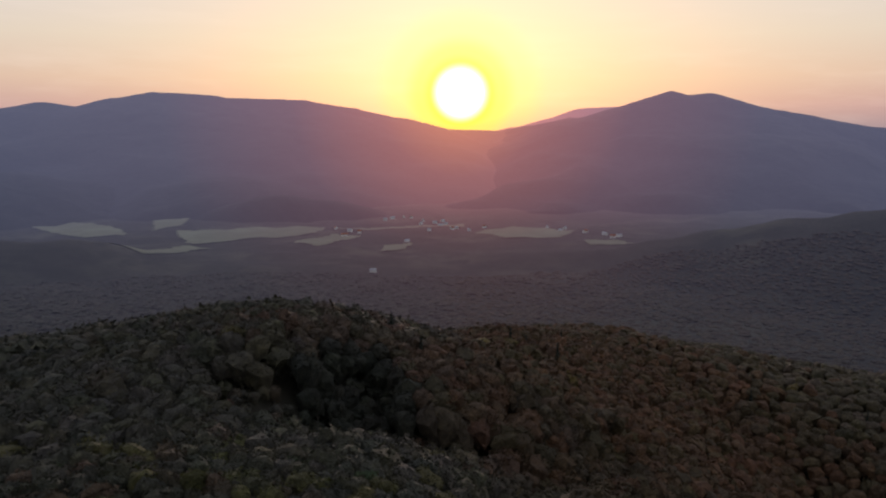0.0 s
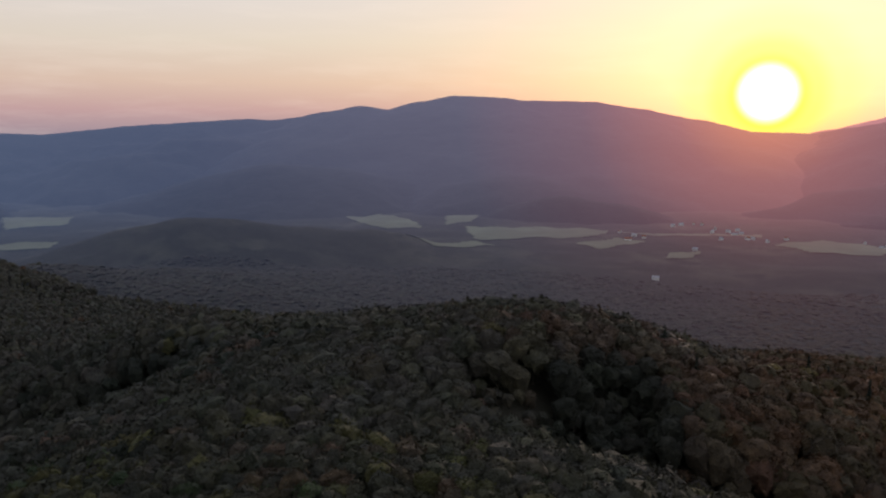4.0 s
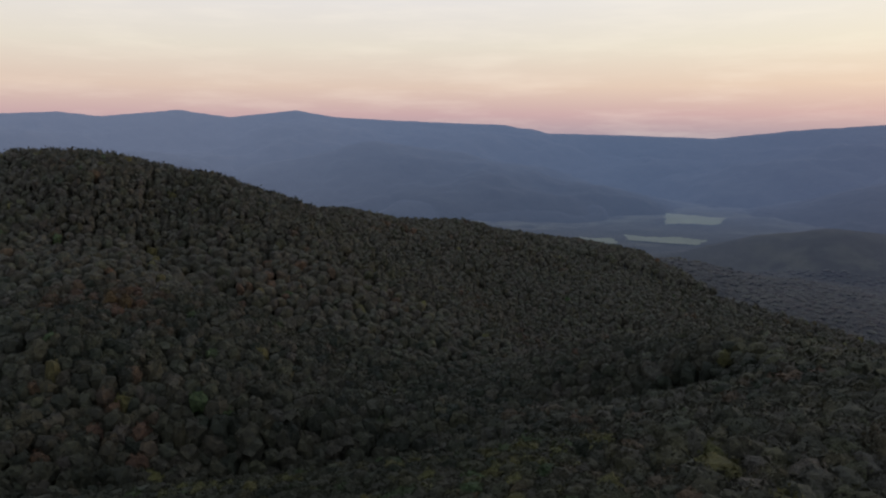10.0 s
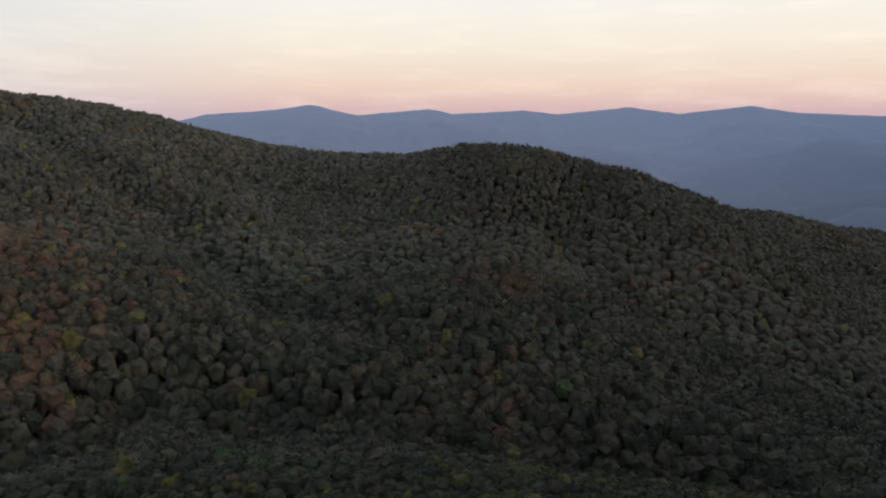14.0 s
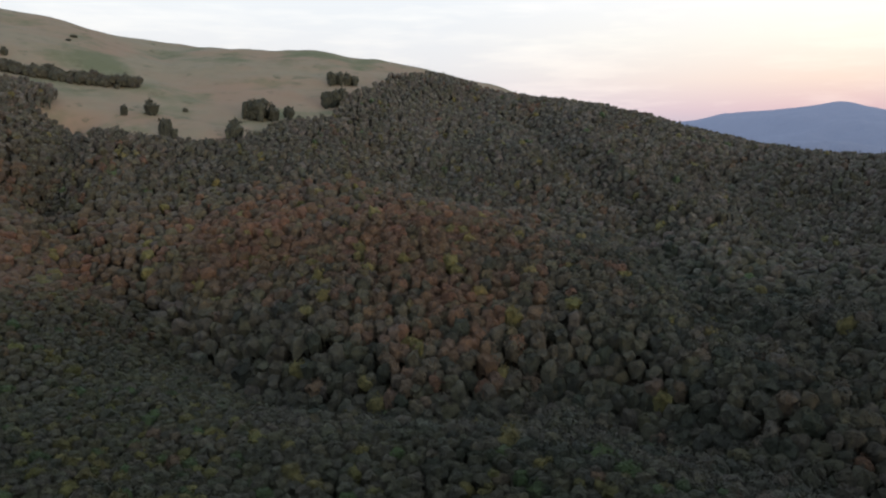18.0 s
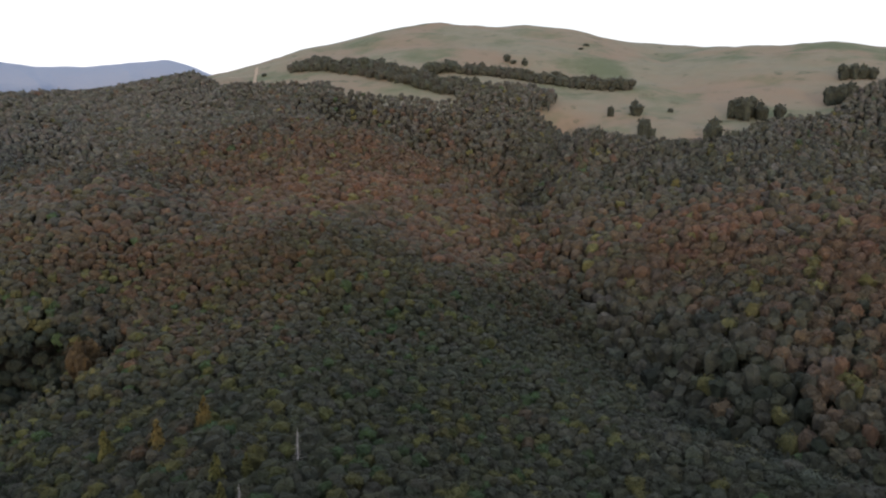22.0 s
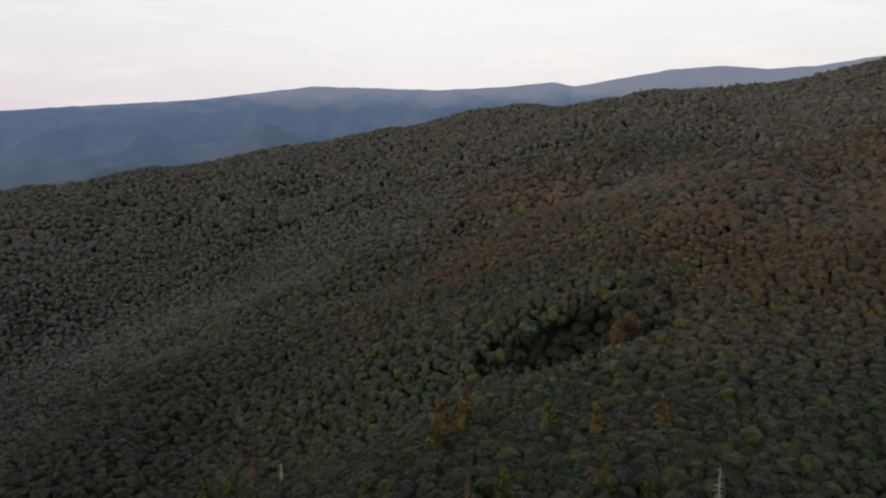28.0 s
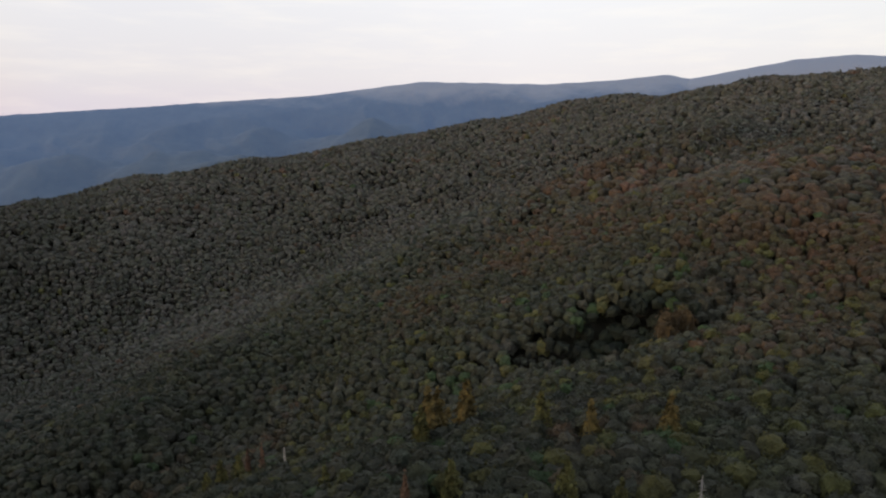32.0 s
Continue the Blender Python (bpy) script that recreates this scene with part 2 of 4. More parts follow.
# The last argument scales the emission that stands in for haze.
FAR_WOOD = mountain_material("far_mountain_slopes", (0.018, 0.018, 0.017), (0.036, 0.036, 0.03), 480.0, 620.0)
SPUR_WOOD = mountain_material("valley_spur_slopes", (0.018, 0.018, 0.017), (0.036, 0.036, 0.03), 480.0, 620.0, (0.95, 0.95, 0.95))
# Dimmer haze emission, standing in for the peaks' shadowed side.
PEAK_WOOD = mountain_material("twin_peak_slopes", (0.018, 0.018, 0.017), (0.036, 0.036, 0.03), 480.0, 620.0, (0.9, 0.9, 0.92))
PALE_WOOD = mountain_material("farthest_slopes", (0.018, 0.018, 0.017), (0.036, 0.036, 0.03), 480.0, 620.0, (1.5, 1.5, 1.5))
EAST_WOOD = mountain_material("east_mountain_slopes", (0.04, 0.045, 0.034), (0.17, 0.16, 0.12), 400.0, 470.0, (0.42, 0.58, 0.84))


def plain_material(name, colour, rough=0.8):
    mat, n = material(name)
    place = n.add("ShaderNodeNewGeometry").outputs["Position"]
    wear = n.noise(place, 0.8, 4.0, 0.6)
    return finish(mat, n, n.mix(wear, tuple(0.8 * v for v in colour) + (1,), (*colour, 1)), rough)


PLASTER = plain_material("white_plaster", (0.58, 0.56, 0.53))
ROOF_TIN = plain_material("grey_roof_sheet", (0.34, 0.33, 0.34), 0.5)
ROOF_TILE = plain_material("red_roof_tile", (0.28, 0.12, 0.08))
POST_WOOD = plain_material("weathered_post_wood", (0.2, 0.16, 0.12))

# ---- the shape of the land ----
Z0 = 300.0


def lattice(ix, iy, seed):
    h = np.sin(ix * 127.1 + iy * 311.7 + seed * 74.7) * 43758.5453
    return h - np.floor(h)


def value_noise(x, y, seed=0):
    ix, iy = np.floor(x), np.floor(y)
    u, v = x - ix, y - iy
    u, v = u * u * (3 - 2 * u), v * v * (3 - 2 * v)
    a, b = lattice(ix, iy, seed), lattice(ix + 1, iy, seed)
    c, d = lattice(ix, iy + 1, seed), lattice(ix + 1, iy + 1, seed)
    return (a + (b - a) * u) * (1 - v) + (c + (d - c) * u) * v - 0.5


def fbm(x, y, octaves=4, seed=0):
    total, amp = 0.0, 1.0
    for n in range(octaves):
        total = total + amp * value_noise(x * 2 ** n + 13.7 * n, y * 2 ** n - 7.3 * n, seed + n)
        amp *= 0.5
    return total


def ramp(v, a, b):
    s = np.clip((v - a) / (b - a), 0, 1)
    return s * s * (3 - 2 * s)


RIDGES = []


def ridge(crest, slope, width):
    """A crest line of (x, y, z) whose flanks fall off at a slope once past a rounded top of that half width."""
    RIDGES.append((np.array(crest, float), slope, width))


def ridge_height(x, y, crest, slope, width):
    best = np.full(np.shape(x), -1e4)
    for (ax, ay, az), (bx, by, bz) in zip(crest[:-1], crest[1:]):
        dx, dy = bx - ax, by - ay
        s = np.clip(((x - ax) * dx + (y - ay) * dy) / (dx * dx + dy * dy), 0, 1)
        d2 = (x - ax - s * dx) ** 2 + (y - ay - s * dy) ** 2
        best = np.maximum(best, az + s * (bz - az) - slope * (np.sqrt(d2 + width * width) - width))
    return best


# the spur under the flight, from the bare dome down to its northern knob, with its shoulders
ridge([(170, -850, 36), (70, -620, -0), (15, -450, -47), (20, -300, -66), (25, -190, -92), (5, -90, -96), (-35, 20, -95), (-50, 110, -72), (-72, 175, -86), (-70, 235, -85), (-54, 265, -84), (10, 340, -109), (75, 405, -126), (150, 400, -136), (235, 360, -142), (330, 330, -179)], 0.62, 82)
ridge([(-70, 235, -82), (-130, 265, -85), (-215, 300, -104), (-330, 300, -130)], 0.6, 50)
ridge([(330, -620, 0), (330, -500, -25), (275, -370, -44), (318, -250, -90), (303, -170, -117), (285, -105, -141), (250, -60, -144), (212, -15, -146)], 0.8, 50)
ridge([(-60, -200, -115), (-112, -110, -113), (-165, -60, -113), (-180, 20, -115), (-172, 90, -114), (-110, 170, -92)], 0.75, 35)
ridge([(200, -430, -40), (150, -330, -53), (110, -235, -89), (150, -190, -106), (195, -205, -102)], 0.5, 50)
ridge([(-110, 170, -85), (-190, 190, -120), (-260, 190, -130)], 0.6, 30)
# the spur with the red trees, below the meadow, and its eastern shoulder
ridge([(-350, -600, 1), (-310, -480, -27), (-295, -400, -42), (-300, -300, -62), (-330, -200, -81), (-345, -110, -108), (-350, -40, -99), (-312, 30, -121)], 0.5, 70)
ridge([(-260, -430, -39), (-225, -330, -71), (-212, -235, -96), (-195, -160, -119)], 0.6, 50)
# the wooded hill in the west, its saddle and its rib
ridge([(-640, -460, 8), (-665, -355, -25), (-690, -230, -36), (-705, -110, -39), (-645, -8, -30), (-636, 63, -43), (-640, 115, -66), (-685, 150, -80), (-755, 259, -100), (-800, 350, -112), (-830, 480, -148), (-815, 675, -182), (-800, 860, -212)], 0.55, 60)
ridge([(-830, 480, -148), (-815, 675, -182), (-800, 860, -212), (-763, 1023, -243), (-702, 1130, -262)], 0.22, 80)
ridge([(-640, -40, -34), (-500, -32, -82), (-414, 33, -97), (-385, 90, -126), (-345, 150, -148)], 0.5, 40)
# the bare dome
ridge([(-640, -460, 8), (-640, -690, 40), (-640, -860, 98), (-570, -905, 108), (-500, -943, 110), (-420, -1079, 122), (-196, -1131, 158), (-67, -1141, 165),
       (67, -1137, 128), (215, -1115, 80), (300, -1090, 66)], 0.34, 90)
# the long wooded ridge in the east
ridge([(300, -1090, 66), (255, -876, 45), (371, -850, 30), (500, -793, 25), (644, -765, 12), (700, -750, 14), (743, -728, 9), (844, -637, -15),
       (934, -493, -45), (1000, -342, -73), (1015, -188, -95), (1015, -40, -120), (1011, 147, -150), (1000, 320, -185)], 0.5, 80)
# the wooded hill in the north-east
ridge([(60, 1640, -285), (190, 1600, -272), (373, 1555, -256), (481, 1525, -229), (573, 1493, -205), (710, 1432, -177), (814, 1376, -155), (1100, 1230, -120), (1400, 1000, -100)], 0.42, 80)
# knolls in the valley
ridge([(-1309, 1104, -262), (-1163, 1261, -202), (-1106, 1313, -192), (-922, 1451, -218), (-790, 1529, -230), (-678, 1583, -264)], 0.4, 90)
# narrow stream gullies
GULLIES = [
    ([(-170, -600), (-116, -465), (-105, -360), (-120, -285), (-116, -252), (-146, -180), (-182, -138), (-250, -108), (-262, -20), (-266, 84), (-280, 230)], 20, 19),
    ([(-560, -440), (-488, -316), (-452, -232), (-381, -141), (-332, -64), (-290, 20), (-270, 120)], 13, 20),
    ([(430, -560), (445, -420), (440, -330), (415, -230), (400, -150), (375, -80), (330, 10)], 32, 30),
    ([(-600, 60), (-520, 40), (-440, 90), (-370, 150), (-300, 220)], 9, 22),
    ([(8, 120), (14, 160), (22, 200), (60, 240)], 9, 9),
    ([(30, -600), (-48, -521), (-116, -460)], 20, 26),
    ([(50, -125), (100, -108), (150, -92), (200, -70)], 7, 45),
]
# hollows sunk into the forest to darken its glades: x, y, half length, half width, turn, depth
PITS = [(106, -169, 23, 15, 0.84, 15), (-27, 220, 25, 16, 1.5, 16), (-240, 252, 36, 15, 0.5, 13), (-225, 338, 18, 8, 0.6, 7), (22, 243, 4, 14, 0.1, 4)]


def height(x, y):
    """Ground height over the plan."""
    x, y = np.asarray(x, float), np.asarray(y, float)
    r = np.hypot(x + 30, y - 40)
    wx = x + 14 * fbm(x / 140, y / 140, 2, 31) * ramp(r, 60, 300)
    wy = y + 14 * fbm(x / 140, y / 140, 2, 47) * ramp(r, 60, 300)
    floor = -195 - 82 * ramp(r, 330, 900) - 10 * ramp(r, 900, 1800) + 14 * fbm(x / 420, y / 420, 3, 5)
    soft = 9.0
    total = np.exp((floor + 300) / soft - 60)
    for crest, slope, width in RIDGES:
        total = total + np.exp((ridge_height(wx, wy, crest, slope, width) + 300) / soft - 60)
    z = soft * (np.log(total) + 60) - 300
    z = z + 7.0 * fbm(x / 70, y / 70, 3, 11) * ramp(r, 40, 250)
    for line, depth, wide in GULLIES:
        best = np.full(np.shape(x), 1e9)
        for (ax, ay), (bx, by) in zip(line[:-1], line[1:]):
            dx, dy = bx - ax, by - ay
            s = np.clip(((wx - ax) * dx + (wy - ay) * dy) / (dx * dx + dy * dy), 0, 1)
            best = np.minimum(best, (wx - ax - s * dx) ** 2 + (wy - ay - s * dy) ** 2)
        z = z - depth * np.exp(-best / wide ** 2)
    for px, py, ra, rb, turn, depth in PITS:
        u, v = (x - px) * np.cos(turn) + (y - py) * np.sin(turn), (y - py) * np.cos(turn) - (x - px) * np.sin(turn)
        z = z - depth * np.exp(-(u / ra) ** 2 - (v / rb) ** 2)
    return z + Z0


def polyline_distance(x, y, line):
    best = np.full(np.shape(x), 1e9)
    for (ax, ay), (bx, by) in zip(line[:-1], line[1:]):
        dx, dy = bx - ax, by - ay
        s = np.clip(((x - ax) * dx + (y - ay) * dy) / (dx * dx + dy * dy), 0, 1)
        best = np.minimum(best, np.hypot(x - ax - s * dx, y - ay - s * dy))
    return best


def inside(x, y, poly):
    """Which points lie in a polygon of the plan."""
    odd = np.zeros(np.shape(x), bool)
    for (ax, ay), (bx, by) in zip(poly, poly[1:] + poly[:1]):
        if ay != by:
            odd ^= ((ay > y) != (by > y)) & (x < (bx - ax) * (y - ay) / (by - ay) + ax)
    return odd


MEADOW = [(330, -980), (250, -880), (215, -810), (180, -755), (143, -722), (93, -700), (20, -655), (-60, -616), (-112, -602), (-168, -612), (-180, -566), (-202, -524),
          (-269, -496), (-306, -508), (-352, -538), (-385, -526), (-435, -580), (-495, -608), (-532, -645), (-575, -655), (-622, -660), (-652, -600), (-690, -572), (-725, -525), (-800, -480),
          (-900, -640), (-900, -1500), (500, -1500), (420, -1080)]
BELTS = [([(100, -826), (60, -792), (10, -752), (-57, -690), (-109, -645)], 15), ([(-53, -742), (-100, -744), (-145, -738), (-188, -730), (-256, -702)], 10),
         ([(-664, -716), (-684, -703), (-700, -672)], 5),
         ([(-105, -632), (-148, -650)], 30)]
GLADES = [((cx_, cy_), 0.8 * ra, 0.8 * rb, turn) for cx_, cy_, ra, rb, turn, depth in PITS] + [((-190, 214), 9, 6, 0.4), ((-118, 250), 8, 5, 0.0), ((150, -60), 7, 5, 0.0)]


def wooded(x, y):
    """Where trees stand: all but the high meadow (with its belts of trees), and a few glades."""
    edge = 9 * fbm(x / 26, y / 26, 3, 71)
    edge2 = 9 * fbm(x / 26, y / 26, 3, 93)
    bare = inside(x + edge, y + edge2, MEADOW)
    for line, half in BELTS[3:]:
        bare &= polyline_distance(x, y, line) > half + 0.35 * edge
    for line, depth, wide in GULLIES[:3]:
        bare |= (polyline_distance(x, y, line) < 0.6 + 0.3 * edge) & ((y < -220) | (x > 200))
    for (cx, cy), ra, rb, turn in GLADES:
        u, v = (x - cx) * np.cos(turn) + (y - cy) * np.sin(turn), (y - cy) * np.cos(turn) - (x - cx) * np.sin(turn)
        bare |= (u / ra) ** 2 + (v / rb) ** 2 < 1 + 0.03 * edge
    return ~bare


CX, CY = -30.0, 60.0


def grid_mesh(name, xs, ys, zs, mats, slot=None):
    """A smooth sheet over rows and columns of points."""
    rows, cols = xs.shape
    mesh = bpy.data.meshes.new(name)
    at = np.arange(rows * cols).reshape(rows, cols)
    quads = np.stack([at[:-1, :-1], at[1:, :-1], at[1:, 1:], at[:-1, 1:]], -1).reshape(-1, 4)
    fill_mesh(mesh, np.stack([xs, ys, zs], -1).reshape(-1, 3), quads, slot)
    for mat in mats:
        mesh.materials.append(mat)
    return mesh


def fill_mesh(mesh, verts, faces, slot=None, smooth=True):
    sides = faces.shape[1]
    mesh.vertices.add(len(verts))
    mesh.vertices.foreach_set("co", np.ascontiguousarray(verts, np.float32).ravel())
    mesh.loops.add(faces.size)
    mesh.loops.foreach_set("vertex_index", np.ascontiguousarray(faces, np.int32).ravel())
    mesh.polygons.add(len(faces))
    mesh.polygons.foreach_set("loop_start", np.arange(0, faces.size, sides, dtype=np.int32))
    if slot is not None:
        mesh.polygons.foreach_set("material_index", np.ascontiguousarray(slot, np.int32))
    mesh.polygons.foreach_set("use_smooth", np.full(len(faces), smooth))
    mesh.update(calc_edges=True)


def build_ground():
    rings = np.concatenate([[0.5], np.geomspace(12, 470, 110), np.arange(480, 1250, 6.5), np.geomspace(1256, 4900, 70)])
    turns = np.linspace(0, 2 * np.pi, 513)
    r, a = np.meshgrid(rings, turns, indexing="ij")
    xs, ys = CX - r * np.sin(a), CY + r * np.cos(a)
    zs = height(xs, ys)
    mx, my = (xs[:-1, :-1] + xs[1:, 1:]) / 2, (ys[:-1, :-1] + ys[1:, 1:]) / 2
    slot = np.where(inside(mx, my, MEADOW), 1, 0)
    slot = np.where((np.hypot(mx - CX, my - CY) > 850) & (my > 480), 2, slot)
    slot = np.where(np.hypot(mx - CX, my - CY) > 1350, 2, slot)
    ob = new("ground", grid_mesh("ground", xs, ys, zs, [FOREST_FLOOR, MEADOW_GRASS, VALLEY_WOOD], slot.ravel()))
    return tagged(ob, "rolling hills with dark forest floor and a tawny bare mountain meadow", "ground", kind="structure")


build_ground()

# a table of heights for setting things down
STEP = 8.0
TABLE_AX = np.arange(-1700, 1701, STEP)
TABLE = height(*np.meshgrid(TABLE_AX, TABLE_AX, indexing="ij"))


def land(x, y):
    u, v = np.clip((x + 1700) / STEP, 0, len(TABLE_AX) - 1.001), np.clip((y + 1700) / STEP, 0, len(TABLE_AX) - 1.001)
    i, j = np.floor(u).astype(int), np.floor(v).astype(int)
    u, v = u - i, v - j
    return (TABLE[i, j] * (1 - u) + TABLE[i + 1, j] * u) * (1 - v) + (TABLE[i, j + 1] * (1 - u) + TABLE[i + 1, j + 1] * u) * v


def place_at(x, y):
    return float(height(np.array([x]), np.array([y]))[0])


# ---- the mountains round the horizon ----


def mountain(name, crest, slope, width, mat, label, inner, seed, rugged=1.0):
    """A distant range: a polar sheet under a crest line, cut by side valleys."""
    crest = np.array(crest, float)
    az = np.unwrap(np.arctan2(-(crest[:, 0] - CX), crest[:, 1] - CY))
    top = np.hypot(crest[:, 0] - CX, crest[:, 1] - CY).max()
    turns = np.linspace(az.min() - 0.30, az.max() + 0.30, int(120 + 420 * (az.max() - az.min())))
    rings = np.concatenate([np.linspace(inner, top + 40, 74), [top + 110, top + 260]])
    r, a = np.meshgrid(rings, turns, indexing="ij")
    xs, ys = CX - r * np.sin(a), CY + r * np.cos(a)
    best = np.full(xs.shape, -1e4)
    side = fbm(xs / 620, ys / 620, 3, seed)
    cut = np.abs(fbm(xs / 380, ys / 380, 4, seed + 9))
    for (ax, ay, az_), (bx, by, bz) in zip(crest[:-1], crest[1:]):
        dx, dy = bx - ax, by - ay
        s = np.clip(((xs - ax) * dx + (ys - ay) * dy) / (dx * dx + dy * dy), 0, 1)
        d = np.hypot(xs - ax - s * dx, ys - ay - s * dy)
        d = d * (1 + rugged * 0.8 * np.clip(side, -0.4, 0.7) * ramp(d, 40, 500))
        best = np.maximum(best, az_ + s * (bz - az_) - slope * (np.sqrt(d * d + width * width) - width) - rugged * 80 * cut * ramp(d, 30, 400))
    zs = best - 260 * (1 - ramp(r, inner, inner + 420)) + EYE_Z + 3 * fbm(xs / 40, ys / 40, 2, seed + 3)
    ob = new(name, grid_mesh(name, xs, ys, zs, [mat]))
    return tagged(ob, label, "mountain", kind="structure")


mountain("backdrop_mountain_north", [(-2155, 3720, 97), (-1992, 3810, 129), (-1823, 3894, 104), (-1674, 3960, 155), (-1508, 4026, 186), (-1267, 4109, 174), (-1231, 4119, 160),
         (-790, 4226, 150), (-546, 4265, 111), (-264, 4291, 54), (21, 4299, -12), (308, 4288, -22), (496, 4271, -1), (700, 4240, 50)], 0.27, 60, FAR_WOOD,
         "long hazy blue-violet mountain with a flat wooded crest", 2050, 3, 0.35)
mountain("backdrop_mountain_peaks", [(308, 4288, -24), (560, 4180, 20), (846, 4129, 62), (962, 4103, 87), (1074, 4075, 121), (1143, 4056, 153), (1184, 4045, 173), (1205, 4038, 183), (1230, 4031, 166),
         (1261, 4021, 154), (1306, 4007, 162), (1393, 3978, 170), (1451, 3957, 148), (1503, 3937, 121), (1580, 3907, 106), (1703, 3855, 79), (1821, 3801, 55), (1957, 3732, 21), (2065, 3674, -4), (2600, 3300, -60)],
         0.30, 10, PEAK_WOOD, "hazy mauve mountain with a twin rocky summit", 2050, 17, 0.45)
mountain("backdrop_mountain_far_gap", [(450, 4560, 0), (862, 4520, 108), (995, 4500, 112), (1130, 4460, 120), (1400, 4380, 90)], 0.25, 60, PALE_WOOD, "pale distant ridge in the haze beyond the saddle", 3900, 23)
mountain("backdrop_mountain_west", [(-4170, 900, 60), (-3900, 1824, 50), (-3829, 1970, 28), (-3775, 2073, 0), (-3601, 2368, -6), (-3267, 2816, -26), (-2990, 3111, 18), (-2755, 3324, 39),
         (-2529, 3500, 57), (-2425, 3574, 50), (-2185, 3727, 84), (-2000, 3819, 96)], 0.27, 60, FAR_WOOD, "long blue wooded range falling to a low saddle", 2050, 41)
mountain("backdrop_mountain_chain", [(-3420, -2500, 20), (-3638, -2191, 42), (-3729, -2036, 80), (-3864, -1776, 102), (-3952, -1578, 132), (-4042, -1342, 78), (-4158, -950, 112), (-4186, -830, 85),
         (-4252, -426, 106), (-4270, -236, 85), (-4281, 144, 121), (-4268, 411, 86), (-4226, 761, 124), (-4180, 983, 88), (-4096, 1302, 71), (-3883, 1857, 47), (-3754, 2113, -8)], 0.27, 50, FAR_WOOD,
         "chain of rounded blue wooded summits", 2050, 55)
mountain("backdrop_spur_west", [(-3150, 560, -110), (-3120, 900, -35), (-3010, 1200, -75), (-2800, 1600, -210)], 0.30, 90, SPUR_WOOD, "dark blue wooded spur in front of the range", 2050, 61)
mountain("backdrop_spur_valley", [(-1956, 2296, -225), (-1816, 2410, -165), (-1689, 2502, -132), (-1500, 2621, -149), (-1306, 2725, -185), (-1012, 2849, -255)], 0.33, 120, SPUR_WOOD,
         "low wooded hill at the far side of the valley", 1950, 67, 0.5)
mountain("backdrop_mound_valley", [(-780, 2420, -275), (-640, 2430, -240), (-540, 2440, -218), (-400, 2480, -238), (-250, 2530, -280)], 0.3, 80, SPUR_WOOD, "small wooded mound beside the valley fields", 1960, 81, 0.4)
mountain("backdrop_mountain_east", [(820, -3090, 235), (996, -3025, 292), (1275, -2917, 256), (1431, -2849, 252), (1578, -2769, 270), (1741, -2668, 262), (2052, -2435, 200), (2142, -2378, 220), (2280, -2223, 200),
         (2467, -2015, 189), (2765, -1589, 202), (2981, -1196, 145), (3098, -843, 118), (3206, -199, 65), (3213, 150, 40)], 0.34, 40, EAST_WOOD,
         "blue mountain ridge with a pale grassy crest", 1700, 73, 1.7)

# ---- trees ----
rng = np.random.default_rng(7)
ICO_V = []
for s1 in (-1, 1):
    for s2 in (-1, 1):
        g = (1 + 5 ** 0.5) / 2
        ICO_V += [(0, s1, s2 * g), (s1, s2 * g, 0), (s2 * g, 0, s1)]
ICO_V = np.array(ICO_V, float) / math.hypot(1, (1 + 5 ** 0.5) / 2)
ICO_F = np.array([(i, j, k) for i in range(12) for j in range(i + 1, 12) for k in range(j + 1, 12)
                  if max(np.linalg.norm(ICO_V[i] - ICO_V[j]), np.linalg.norm(ICO_V[j] - ICO_V[k]), np.linalg.norm(ICO_V[i] - ICO_V[k])) < 1.1])
for n_face, (i, j, k) in enumerate(ICO_F):
    if np.dot(np.cross(ICO_V[j] - ICO_V[i], ICO_V[k] - ICO_V[i]), ICO_V[i]) < 0:
        ICO_F[n_face] = (i, k, j)


class Soup:
    """Gathers triangles."""

    def __init__(self):
        self.v, self.f, self.count = [], [], 0

    def add(self, v, f):
        self.v.append(v)
        self.f.append(f + self.count)
        self.count += len(v)

    def arrays(self):
        return np.concatenate(self.v), np.concatenate(self.f)


def tube(soup, a, b, ra, rb, sides=5):
    """A tapered limb from a to b."""
    a, b = np.array(a, float), np.array(b, float)
    way = (b - a) / np.linalg.norm(b - a)
    side = np.cross(way, (0.31, 0.87, 0.38))
    side /= np.linalg.norm(side)
    other = np.cross(way, side)
    turn = np.arange(sides) * 2 * np.pi / sides
    ring = np.cos(turn)[:, None] * side + np.sin(turn)[:, None] * other
    v = np.concatenate([a + ra * ring, b + rb * ring])
    i = np.arange(sides)
    j = (i + 1) % sides
    soup.add(v, np.concatenate([np.stack([i, j, j + sides], -1), np.stack([i, j + sides, i + sides], -1)]))


def unit(v):
    return v / (np.linalg.norm(v, axis=-1, keepdims=True) + 1e-9)


def ball(level):
    """A round ball of triangles, each level four times as fine."""
    v, f = ICO_V.copy(), ICO_F.copy()
    for _ in range(level):
        seen, verts, faces = {}, list(v), []

        def middle(i, j):
            key = (min(i, j), max(i, j))
            if key not in seen:
                m = verts[i] + verts[j]
                verts.append(m / np.linalg.norm(m))
                seen[key] = len(verts) - 1
            return seen[key]

        for i, j, k in f:
            a, b, c = middle(i, j), middle(j, k), middle(k, i)
            faces += [(i, a, c), (a, j, b), (c, b, k), (a, b, c)]
        v, f = np.array(verts), np.array(faces)
    return v, f


BALLS = [ball(0), ball(1), ball(2)]


